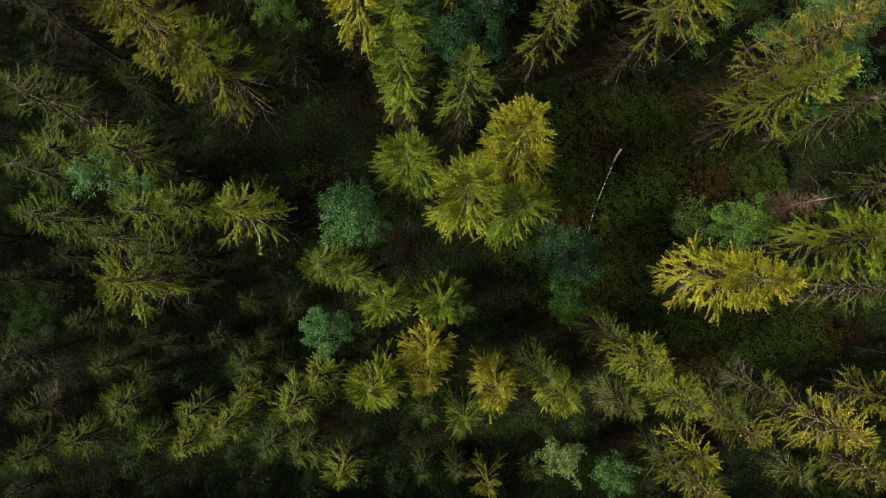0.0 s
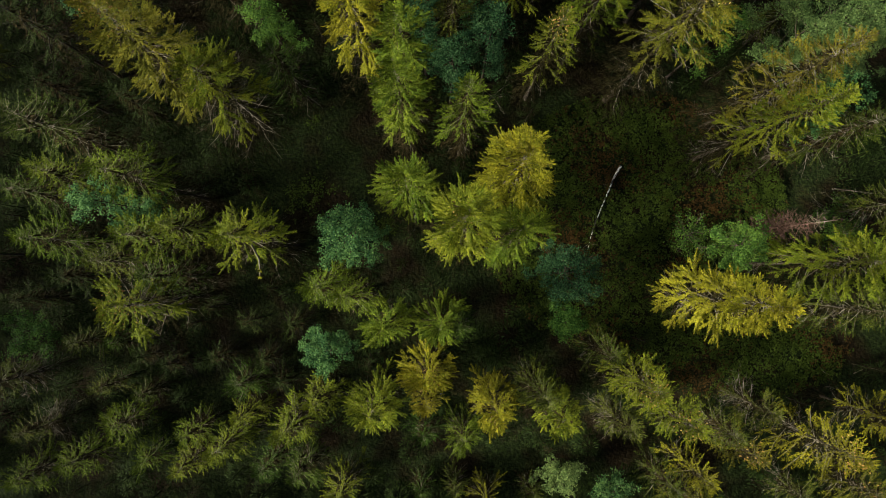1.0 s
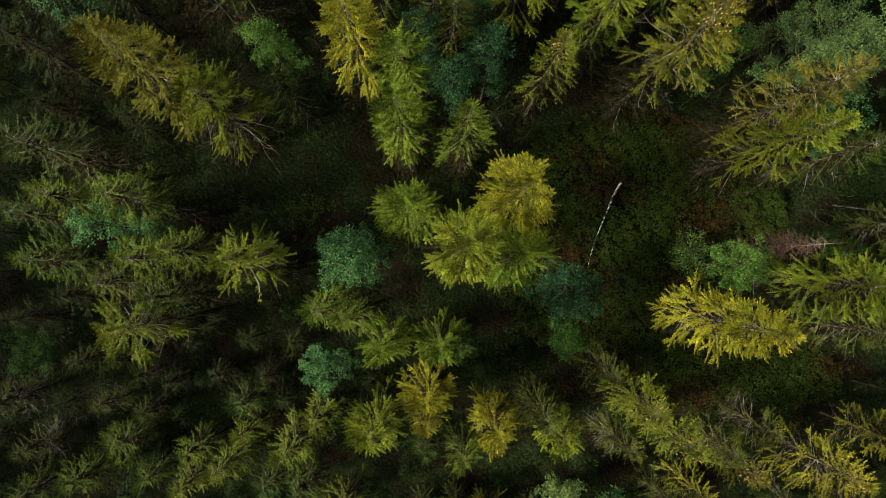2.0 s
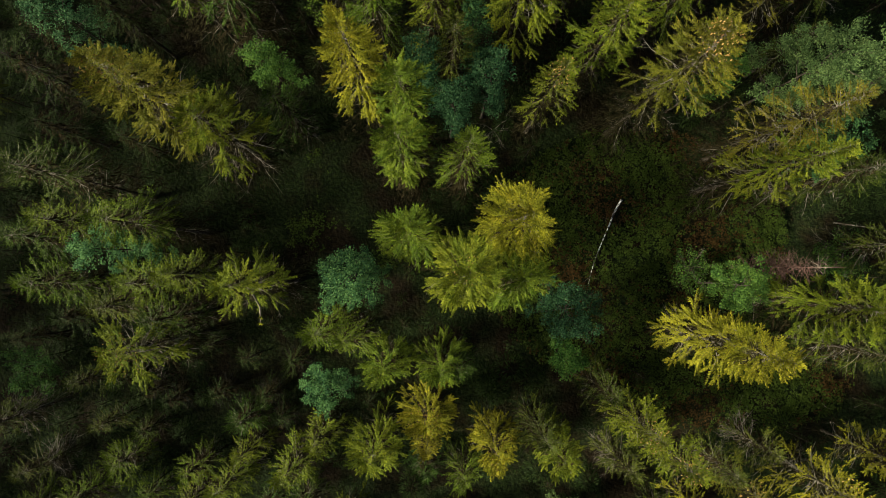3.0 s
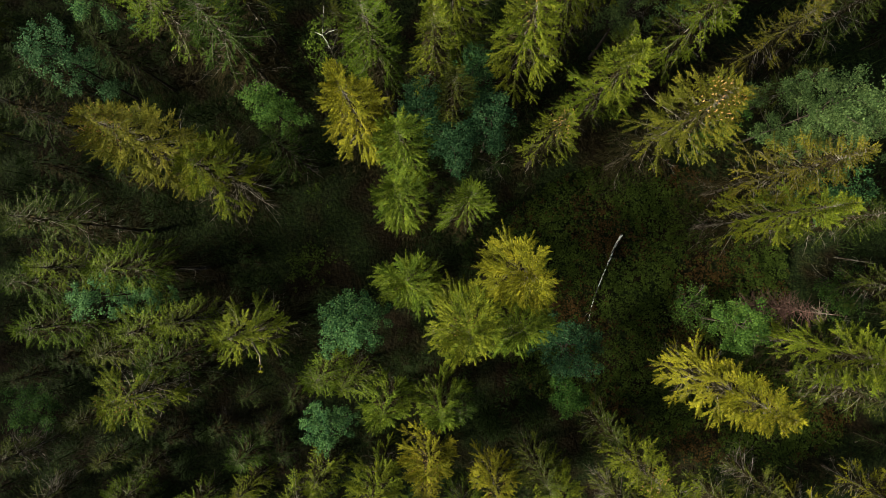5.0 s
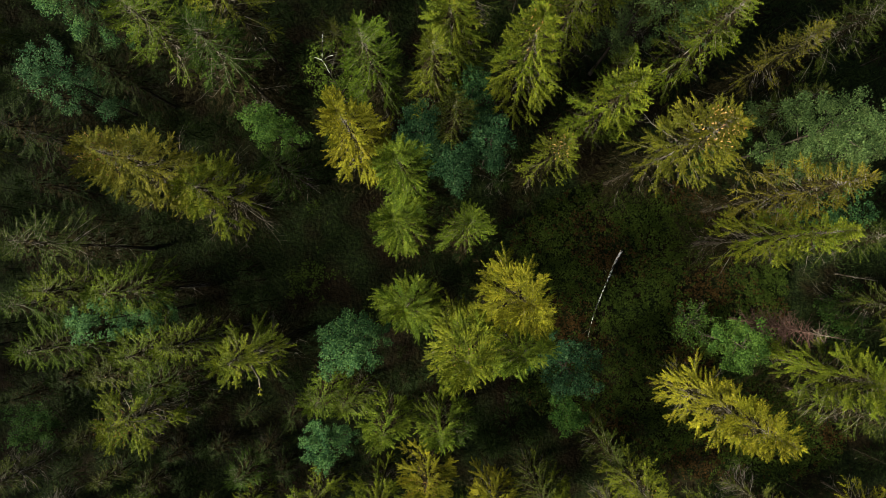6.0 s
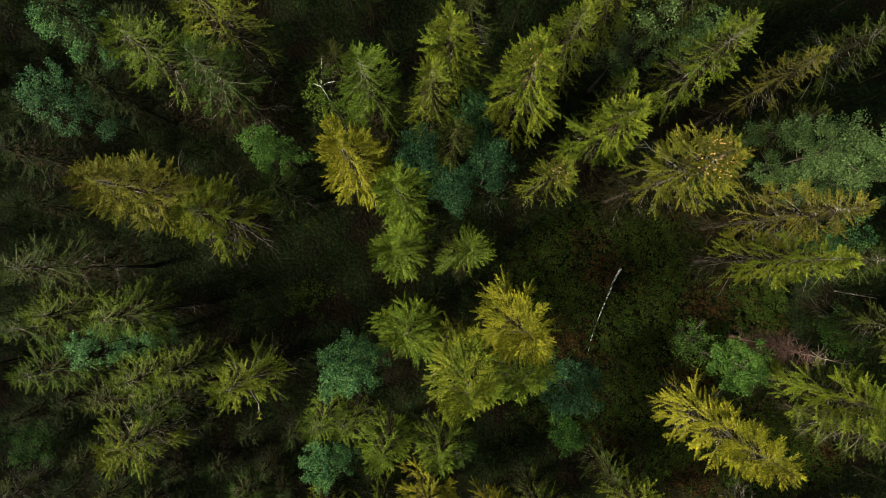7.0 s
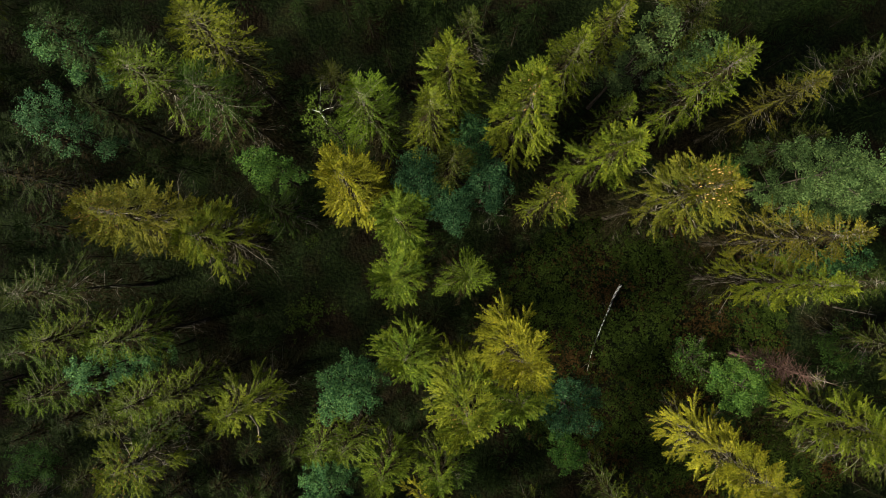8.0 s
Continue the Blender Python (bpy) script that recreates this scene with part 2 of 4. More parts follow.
def plume(rng, length, gap, fine):
    """One bough along +x: two rows of slanting shoots and an upper row, and side plumes on a long bough."""
    base, way, ln = [], [], []
    wild = 1.0 + 0.9 * max(0.0, 1.0 - length / 1.8)   # short young boughs bristle, long ones lie combed

    def row(x0, y0, turn, reach, first, big):
        n = max(3, int(reach * (1 - first) / gap))
        c, s = math.cos(turn), math.sin(turn)
        for sign in (-1, 1, 0):
            m = n if sign else max(2, int(n * (0.5 if length > 1.5 else 0.8)))
            f = first + (1 - first) * (np.arange(m) + rng.uniform(0.1, 0.9, m)) / m
            a = turn + sign * np.radians(rng.normal(np.interp(f, [first, 1], [58, 34]), 9 * wild)) + (0 if sign else rng.normal(0, 0.4 * wild, m))
            base.append(np.stack([x0 + c * f * reach, y0 + s * f * reach, np.full(m, 0.015)], -1))
            way.append(np.stack([np.cos(a), np.sin(a), rng.normal(0.5 if not sign else 0.06 * wild, 0.22 * wild, m)], -1))
            taper = np.minimum(1, 0.45 + 1.6 * (f - first)) * np.interp(f, [0, 0.6, 1], [1, 1, 0.55])
            ln.append(big * (0.72 if not sign else 1.0) * taper * rng.uniform(0.7, 1.25, m))
        base.append(np.array([[x0 + c * reach * 0.97, y0 + s * reach * 0.97, 0.0]]))
        way.append(np.array([[c, s, 0.1]]))
        ln.append(np.array([big * 0.8]))

    big = min(0.25, 0.13 + 0.06 * length)
    row(0, 0, 0, length, min(0.34, 0.08 + 0.07 * length), big)
    twigs = []
    for k in range(int(max(0, length - 1.0) * 2.2)):
        f, turn = rng.uniform(0.42, 0.82), (-1 if k % 2 else 1) * rng.uniform(0.5, 0.85)
        reach = length * (1.0 - f) * rng.uniform(0.5, 0.75) + 0.12
        row(f * length, 0, turn, reach, 0.12, big * 0.85)
        twigs.append([(f * length, 0, 0), (f * length + math.cos(turn) * reach * 0.8, math.sin(turn) * reach * 0.8, 0)])
    base, way, ln = np.concatenate(base), np.concatenate(way), np.concatenate(ln)
    wood = [tubes(np.linspace((0, 0, 0), (length * 0.95, 0, 0), 4)[None], (0.009 + 0.0085 * length) * np.array([[1, 0.8, 0.55, 0.2]]), 3)] if fine else [tubes(np.linspace((0, 0, 0), (length * 0.9, 0, 0), 3)[None], (0.009 + 0.0085 * length) * np.array([[1, 0.7, 0.2]]), 3)]
    if twigs and fine:
        wood.append(tubes(np.array(twigs, float), np.tile([[0.012, 0.005]], (len(twigs), 1)), 3))
    wide = np.clip(ln * rng.uniform(0.22, 0.32, len(ln)), 0.038, 0.062) * (1.0 if fine else 1.3)
    return shoots(base, way, ln, wide, (0, 0, 1), fine), merge(wood)


SIZES = (0.35, 0.6, 0.95, 1.4, 2.0, 2.7, 3.5)
KINDS = 4
_seed = np.random.default_rng(42)
PLUMES = {fine: [[plume(_seed, size, 0.082 if fine else 0.102, fine) for kind in range(KINDS)] for size in SIZES] for fine in (True, False)}


def placed(geo, size, z, az, L, elev, droop, lift, bend):
    """A straight bough's geometry, bent and set on the trunk at every (height, azimuth, ...) of the arrays: (n, vertices, 3)."""
    v = geo[0][None] * (L / size)[:, None, None]
    x, y, h = v[..., 0], v[..., 1], v[..., 2]
    t = x / L[:, None]
    y = y + (bend * L)[:, None] * t * t
    h = h + L[:, None] * (lift[:, None] * t ** 3 - droop[:, None] * t * t) - 0.35 * np.abs(v[..., 1]) * np.minimum(1, droop * 3)[:, None]
    ce, se = np.cos(elev)[:, None], np.sin(elev)[:, None]
    f, up = x * ce - h * se, x * se + h * ce
    ca, sa = np.cos(az)[:, None], np.sin(az)[:, None]
    return np.stack([ca * f - sa * y, sa * f + ca * y, up + z[:, None]], -1)


def spruce_geo(rng, h, r, base, bare, detail, shape, thin, split):
    """Whorls of plume-like boughs round the trunk, sparser and more drooping with age."""
    zc = base * h
    span = h - zc
    z, step = [], 0.0
    while step < span - 0.2:
        u = step / span
        per = 9 if u < 0.10 else 6 if u < 0.3 else 5
        z += list(h - 0.10 - step + rng.uniform(-0.1, 0.1, per if detail > 0.5 else 4))
        step += (0.26 + 0.36 * min(1, u * 1.5)) * rng.uniform(0.8, 1.2) * min(1.0, 0.45 + 0.06 * span) * (1 if detail > 0.5 else 2.0)
    z = np.array(z)
    n = len(z)
    u = np.clip((h - z) / span, 0, 1)
    az = np.arange(n) * 2.39996 + rng.uniform(-0.45, 0.45, n)
    wide = 0.22 + (r * 0.95 - 0.22) * np.minimum(1.0, (u / 0.65)) ** (shape + 0.10)
    sector = 1 + 0.14 * np.sin(az * 2 + rng.uniform(0, 6)) + 0.12 * np.sin(az * 3 + rng.uniform(0, 6))
    L = wide * sector * rng.uniform(0.70, 1.18, n)
    keep = rng.random(n) > thin * np.minimum(1, u * 2) + (0.45 + 0.25 * bare) * np.clip(u - 0.45, 0, 1) / 0.55
    z, u, az, L = z[keep], u[keep], az[keep], L[keep]
    n = len(z)
    elev = np.radians(np.interp(u, [0, 0.03, 0.08, 0.2, 0.45, 0.75, 1.0], [52, 32, 19, 11, 3, -9, -18]) + rng.normal(0, 6, n))
    droop = np.interp(u, [0, 0.2, 0.5, 1], [0.0, 0.10, 0.30, 0.46]) * rng.uniform(0.7, 1.3, n)
    lift = np.interp(u, [0, 0.2, 0.5, 1], [0.04, 0.12, 0.22, 0.26])
    bend = rng.normal(0, 0.13, n)
    fine = detail > 0.85
    L = np.clip(L, 0.25, 4.2)
    size = np.argmin(np.abs(np.log(L[:, None] / np.array(SIZES)[None])), 1)
    kind = rng.integers(0, KINDS, n)
    single = u < split
    green, wood, boughs = [], [], []
    for a in range(len(SIZES)):
        for b in range(KINDS):
            needle, stem = PLUMES[fine and detail > 0.5][a][b]
            rows = np.where((size == a) & (kind == b))[0]
            if not len(rows):
                continue
            how = [q[rows] for q in (z, az, L, elev, droop, lift, bend)]
            pv, wv = placed(needle, SIZES[a], *how), placed(stem, SIZES[a], *how)
            for k, i in enumerate(rows):
                if single[i]:
                    boughs.append(((pv[k], needle[1]), (wv[k], stem[1])))
                else:
                    green.append((pv[k], needle[1]))
                    if u[i] > 0.2 or detail > 0.5:
                        wood.append((wv[k], stem[1]))
    # the leader and its crowded top shoots
    m = 30
    lead = np.stack([np.zeros(m), np.zeros(m), h - 0.15 - rng.uniform(0, 1.1, m)], -1)
    la = rng.uniform(0, 6.283, m)
    lw = np.stack([np.cos(la), np.sin(la), rng.uniform(0.5, 1.2, m)], -1)
    lw[0], lead[0] = (0, 0, 1), (0, 0, h - 0.2)
    green.append(shoots(lead, lw, rng.uniform(0.2, 0.34, m), np.full(m, 0.07), (0.3, 0.2, 0.1)))
    # bare dead limbs below the live crown
    nb = int((8 + 30 * bare) * (1 if detail > 0.5 else 0.4))
    zb = rng.uniform(0.1, base + 0.10 + 0.28 * bare, nb) * h
    ab, lb = rng.uniform(0, 6.283, nb), r * rng.uniform(0.45, 1.0, nb) * (0.75 + 0.25 * bare)
    t = np.linspace(0, 1, 5)[None, :, None]
    out = np.stack([np.cos(ab), np.sin(ab), np.zeros(nb)], -1)[:, None]
    crook = np.cumsum(rng.normal(0, 0.07, (nb, 5, 3)), 1) * t
    bp = out * t * lb[:, None, None] + crook * lb[:, None, None] + np.array([0, 0, 1.0]) * (zb[:, None, None] - 0.28 * lb[:, None, None] * t + 0.10 * lb[:, None, None] * t ** 2)
    wood.append(tubes(bp, (0.012 + 0.011 * lb)[:, None] * np.array([1, 0.85, 0.7, 0.5, 0.2])[None]))
    mt = 3 + int(4 * bare)
    ti = np.repeat(np.arange(nb), mt)
    ts = rng.uniform(0.3, 0.95, len(ti))
    lo = np.minimum((ts * 4).astype(int), 3)
    fr = (ts * 4 - lo)[:, None]
    tp = bp[ti, lo] * (1 - fr) + bp[ti, lo + 1] * fr
    ta = ab[ti] + rng.choice([-1, 1], len(ti)) * rng.uniform(0.5, 1.1, len(ti))
    tl = lb[ti] * rng.uniform(0.2, 0.45, len(ti))
    te = tp + np.stack([np.cos(ta) * tl, np.sin(ta) * tl, rng.normal(-0.15, 0.15, len(ti)) * tl], -1)
    wood.append(tubes(np.stack([tp, te], 1), np.tile([[0.009, 0.003]], (len(ti), 1))))
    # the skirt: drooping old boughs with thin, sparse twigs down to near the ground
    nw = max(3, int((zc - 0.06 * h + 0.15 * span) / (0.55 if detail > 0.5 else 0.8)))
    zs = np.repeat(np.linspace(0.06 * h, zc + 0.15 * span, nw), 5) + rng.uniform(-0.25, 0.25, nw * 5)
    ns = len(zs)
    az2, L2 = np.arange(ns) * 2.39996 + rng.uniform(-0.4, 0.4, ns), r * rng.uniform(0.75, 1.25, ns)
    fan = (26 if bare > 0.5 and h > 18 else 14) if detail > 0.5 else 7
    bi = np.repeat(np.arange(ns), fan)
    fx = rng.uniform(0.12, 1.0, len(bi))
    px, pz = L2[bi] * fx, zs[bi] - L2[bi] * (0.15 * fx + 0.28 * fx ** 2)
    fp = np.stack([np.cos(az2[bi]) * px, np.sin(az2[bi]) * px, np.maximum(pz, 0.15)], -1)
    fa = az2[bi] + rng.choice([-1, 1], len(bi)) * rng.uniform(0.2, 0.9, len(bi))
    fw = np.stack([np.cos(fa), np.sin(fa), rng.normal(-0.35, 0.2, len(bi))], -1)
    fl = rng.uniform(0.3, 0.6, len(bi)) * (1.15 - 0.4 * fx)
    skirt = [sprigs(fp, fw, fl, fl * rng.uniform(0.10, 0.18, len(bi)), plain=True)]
    # old inner twigs round the trunk, packed so sun does not pass through
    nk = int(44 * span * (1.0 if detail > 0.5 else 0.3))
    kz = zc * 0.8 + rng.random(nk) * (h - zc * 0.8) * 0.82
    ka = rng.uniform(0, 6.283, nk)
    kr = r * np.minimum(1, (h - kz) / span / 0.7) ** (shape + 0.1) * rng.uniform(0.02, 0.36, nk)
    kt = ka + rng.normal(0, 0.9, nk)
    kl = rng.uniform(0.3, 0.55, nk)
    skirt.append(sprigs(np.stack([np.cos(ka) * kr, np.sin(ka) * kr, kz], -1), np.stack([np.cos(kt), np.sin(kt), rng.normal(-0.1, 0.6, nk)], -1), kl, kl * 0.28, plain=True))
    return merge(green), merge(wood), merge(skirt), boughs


def cone_geo(rng, h, r, span, count):
    z = h - 0.3 - rng.random(count) ** 0.9 * 2.6
    a = rng.uniform(0, 6.283, count)
    rr = (0.15 + (r - 0.15) * np.minimum(1, (h - z) / span / 0.7) ** 0.55) * rng.uniform(0.35, 0.95, count)
    p = np.stack([np.cos(a) * rr, np.sin(a) * rr, z + 0.12], -1)
    e = p + np.stack([rng.normal(0, 0.03, count), rng.normal(0, 0.03, count), np.full(count, -0.19)], -1)
    return tubes(np.stack([p, p * 0.6 + e * 0.4, e], 1), np.tile([[0.020, 0.036, 0.012]], (count, 1)), 5)


COUNT = [0]


def spruce(x, y, h, r, tint="green", label="tall green spruce in the dense forest", base=None, bare=0.3, detail=None, shape=0.55, cones=0, thin=0.09, split=0.0):
    COUNT[0] += 1
    rng = np.random.default_rng(1000 + COUNT[0])
    if base is None:   # live crown: tall trees in the stand are bare below, small ones are not; raised in the west to darken it
        base = min(0.45, max(0.10, 0.10 + 0.026 * (h - 8))) + (0.12 if x < -12 and h > 12 else 0.0)
    detail = detail or (0.92 if split else 0.80)
    tree = thing("spruce_tree", x, y, label, "spruce tree", "forest spruces")
    part("trunk", trunk_geo(rng, h - 0.15, 0.0065 * h + 0.02), BARK, tree, "straight grey-brown trunk", True)
    crown, limbs, skirt, boughs = spruce_geo(rng, h, r, base, bare, detail, shape, thin, split)
    part("crown", crown, NEEDLES[tint], tree)
    for needle, stem in boughs:
        bough = part("bough", merge([needle, stem]), NEEDLES[tint], tree)
        bough.data.materials.append(LIMB)
        bough.data.polygons.foreach_set("material_index", np.repeat([0, 1], [len(needle[1]), len(stem[1])]).astype(np.int32))
    part("lower_crown", skirt, SKIRT, tree, "sparse lower boughs darkened as if in shade")
    part("bare_wood", limbs, LIMB_SHADED if tint == "shade" else LIMB, tree, "bare limbs and twigs")["kind"] = "stuff"
    if cones:
        part("cone_crop", cone_geo(rng, h, r, h * (1 - base), cones), CONE, tree, "hanging tan-brown cones")["kind"] = "stuff"
    return tree


def leaf_tree_geo(rng, h, r, base, leaves, size, sparse):
    """A forked trunk with rising limbs, twigs and clumps of small leaves."""
    zc = base * h
    nl = 9 + int(2 * r)
    zb = np.sort(rng.uniform(zc * 0.8, h * 0.82, nl))
    ab = np.arange(nl) * 2.4 + rng.uniform(-0.4, 0.4, nl)
    lb = r * np.sqrt(np.clip(1 - ((zb - zc) / (h - zc) * 0.9) ** 2, 0.1, 1)) * rng.uniform(0.7, 1.05, nl)
    up = rng.uniform(0.35, 0.9, nl)
    t = np.linspace(0, 1, 6)[None, :, None]
    out = np.stack([np.cos(ab), np.sin(ab), np.zeros(nl)], -1)[:, None]
    lp = out * t * lb[:, None, None] + np.array([0, 0, 1.0]) * (zb[:, None, None] + (up * lb)[:, None, None] * t ** 1.3) + np.cumsum(rng.normal(0, 0.05, (nl, 6, 3)), 1) * lb[:, None, None] * t
    lp[:, :, 2] = np.minimum(lp[:, :, 2], h - 0.2)
    wood = [tubes(lp, (0.012 + 0.012 * lb)[:, None] * np.array([1.3, 1, 0.8, 0.6, 0.4, 0.2])[None], 4)]
    per = 9
    ti = np.repeat(np.arange(nl), per)
    s = rng.uniform(0.3, 1.0, len(ti))
    lo = np.minimum((s * 5).astype(int), 4)
    fr = (s * 5 - lo)[:, None]
    tp = lp[ti, lo] * (1 - fr) + lp[ti, lo + 1] * fr
    tl = r * rng.uniform(0.18, 0.42, len(ti))
    td = unit(rng.normal(0, 1, (len(ti), 3)) + np.array([0, 0, 0.55]) + unit(tp * np.array([1, 1, 0])) * 0.5)
    te = tp + td * tl[:, None]
    wood.append(tubes(np.stack([tp, (tp + te) / 2 + rng.normal(0, 0.04, tp.shape), te], 1), np.tile([[0.014, 0.010, 0.004]], (len(ti), 1))))
    # leader clumps round the top
    top = np.stack([rng.normal(0, 0.22 * r, 8), rng.normal(0, 0.22 * r, 8), h - rng.uniform(0, 0.9, 8)], -1)
    nd = int(18 * r) if r < 3.1 else 0
    da, dz = rng.uniform(0, 6.283, nd), rng.random(nd) ** 0.7
    dr = r * 0.84 * np.sqrt(1 - dz ** 2) * rng.uniform(0.75, 1.05, nd)
    mid = h - min(0.55 * (h - zc), 1.25 * r)
    dome = np.stack([np.cos(da) * dr, np.sin(da) * dr, mid + dz * (h - mid - 0.2)], -1)
    cen = np.concatenate([te, tp * 0.35 + te * 0.65, top, dome])
    cen = cen[rng.random(len(cen)) > sparse]
    per = max(6, leaves // len(cen))
    ci = np.repeat(np.arange(len(cen)), per)
    sc = (0.16 + 0.10 * r) * rng.uniform(0.6, 1.3, len(cen))
    off = unit(rng.normal(0, 1, (len(ci), 3))) * (rng.random(len(ci)) ** 0.45 * sc[ci])[:, None] * np.array([1, 1, 0.75])
    way = unit(rng.normal(0, 1, (len(ci), 3)) * np.array([1, 1, 0.45]) + off * 1.2)
    ln = size * rng.uniform(0.7, 1.35, len(ci))
    return merge(wood), sprigs(cen[ci] + off, way, ln, ln * 0.72, sag=0.2, plain=True)


def leaf_tree(x, y, h, r, tint="teal", label="small blue-green leafy tree among dark spruces", name="leafy_tree", base=0.4, leaves=4400, size=0.14, sparse=0.1, trunk=None, limb=None):
    COUNT[0] += 1
    rng = np.random.default_rng(5000 + COUNT[0])
    tree = thing(name, x, y, label, "leafy tree", "leafy trees")
    part("trunk", trunk_geo(rng, h * 0.9, 0.006 * h + 0.02), trunk or BARK, tree, "", True)
    wood, crown = leaf_tree_geo(rng, h, r, base, leaves, size, sparse)
    part("branch_wood", wood, limb or BARK, tree)["kind"] = "stuff"
    part("crown", crown, LEAVES[tint], tree)
    return tree


# ---- the ground ----


def ground():
    g = np.concatenate([-np.geomspace(2500, 62, 14), np.linspace(-60, 60, 131), np.geomspace(62, 2500, 14)])
    n = len(g)
    xx, yy = np.meshgrid(g, g + 5)
    v = np.stack([xx, yy, ground_z(xx, yy)], -1).reshape(-1, 3)
    i = np.arange(n * n).reshape(n, n)
    a, b, c, d = i[:-1, :-1].ravel(), i[:-1, 1:].ravel(), i[1:, 1:].ravel(), i[1:, :-1].ravel()
    ob = new("ground", mesh_of("ground", v, np.concatenate([np.stack([a, b, c], 1), np.stack([a, c, d], 1)])))
    ob.data.polygons.foreach_set("use_smooth", np.ones(len(ob.data.polygons), bool))
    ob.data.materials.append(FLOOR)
    return tagged(ob, "dark mossy forest floor with rust-brown litter", "ground", kind="structure")


ground()

# ---- the tall trees in the middle ----
spruce(4.9, 8.1, 27.4, 3.0, "yellow", "bright yellow-green spruce beside the open clearing", shape=0.42, split=0.5)
spruce(1.5, 4.8, 27.6, 3.2, "lime", "broad yellow-green spruce with tan cones near top", cones=26, shape=0.42, split=0.5)
spruce(5.3, 4.3, 20.9, 3.0, "fresh", "rounded fresh-green spruce touching a taller one", shape=0.43, split=0.5)
spruce(-2.4, 7.5, 22.4, 2.8, "fresh", "fresh-green spruce standing beside the middle clump", shape=0.42, split=0.5)
spruce(1.7, 13.0, 23.8, 2.1, "fresh", "slim green spruce with bare lower trunk")
spruce(-2.7, 13.0, 27.2, 2.4, "fresh", "very tall slim fresh-green spruce in a row", shape=0.43, split=0.5)
spruce(-2.8, 16.7, 25.0, 2.6, "fresh", "tall fresh-green spruce in a row of three", shape=0.43, split=0.5)
spruce(-6.1, 19.2, 25.6, 3.1, "yellow", "bright yellow spruce top above its neighbours", shape=0.43, split=0.5)

# ---- round the clearing ----
spruce(21.5, -0.8, 22.8, 3.5, "yellow", "large bright yellow spruce at the clearing's edge", shape=0.5, base=0.15, bare=0.5, thin=0.12, split=0.5)
spruce(24.7, 12.4, 23.7, 3.0, "lime", "large ragged yellow-green spruce with grey lower limbs", shape=0.6, base=0.30, bare=0.9, thin=0.26, split=0.5)
spruce(25.6, 15.6, 24.0, 3.0, "orange", "large bronze-olive spruce with lichen-grey lower limbs", shape=0.6, base=0.30, bare=0.9, thin=0.26)
spruce(29.6, 2.1, 21.0, 3.5, "lime", "wide yellow-green spruce beside a dead tree", shape=0.5, base=0.48, bare=0.4, thin=0.0, split=0.5)
spruce(16.1, 18.3, 27.3, 3.1, "orange", "tall bronze spruce laden with tan cones", cones=110, shape=0.42, bare=1.0, thin=0.12, split=0.5)
spruce(11.3, 21.0, 26.4, 2.7, "lime", "tall bright yellow-green spruce above the clearing", shape=0.5, bare=0.5, split=0.5)
spruce(8.2, 18.5, 21.0, 2.0, "lime", "bronze-tipped slim spruce with many cones", cones=64, shape=0.5, bare=0.4)
spruce(31.4, 12.4, 18.0, 2.8, "olive", "dull olive spruce with bare grey branches", bare=0.9, thin=0.25)
spruce(33.6, -1.6, 16.0, 2.8, "olive", "wide olive-green spruce with ragged boughs", bare=0.7, thin=0.12)
spruce(37.0, 7.0, 15.0, 2.6, "olive", "dull olive spruce at the clearing's far edge", bare=0.8, thin=0.2)

# ---- ahead of the clearing ----
spruce(5.4, 23.7, 28.4, 3.1, "lime", "very tall olive spruce with pale twigs", shape=0.5, bare=0.6, cones=20, split=0.5)
spruce(8.8, 27.6, 24.2, 2.6, "lime", "yellow-green spruce with long drooping boughs", shape=0.55)
spruce(11.2, 29.4, 25.0, 2.4, "lime", "yellow-green spruce with long drooping boughs", shape=0.55)
spruce(18.1, 26.1, 25.2, 2.9, "lime", "spiky olive-green spruce with finger-like boughs", shape=0.55, thin=0.12)
spruce(13.2, 25.0, 19.0, 1.8, "fresh", "small fresh-green spruce between taller trees")
spruce(25.0, 25.8, 20.8, 2.0, "orange", "slender bronze spruce over a dark gap", bare=0.6, thin=0.1)
spruce(30.0, 24.0, 13.0, 2.4, "moss", "olive spruce behind a leafy tree", bare=0.6, thin=0.1)
spruce(17.5, 31.0, 22.0, 3.0, "olive", "olive spruce with grey limbs", bare=0.9, thin=0.15)
spruce(31.0, 28.5, 19.0, 3.0, "olive", "dark olive spruce in deep shade", bare=0.8, thin=0.2)
spruce(0.6, 26.4, 25.2, 3.0, "lime", "tall yellow-green spruce with a pointed top", shape=0.5, split=0.5)
spruce(-0.6, 23.4, 25.6, 2.2, "lime", "yellow-green spruce with a star-shaped top", shape=0.5)
spruce(0.8, 20.9, 22.0, 1.9, "olive", "small olive spruce among blue-green leaves", shape=0.55)
spruce(-4.9, 24.0, 25.9, 2.6, "fresh", "green spruce beside a dying birch", shape=0.42)
spruce(2.2, 31.5, 18.0, 2.2, "olive", "dull olive spruce in shade", bare=1.0, thin=0.2)
spruce(-9.0, 29.5, 12.0, 2.4, "olive", "dull bare-limbed spruce in shade", bare=1.0, thin=0.4)

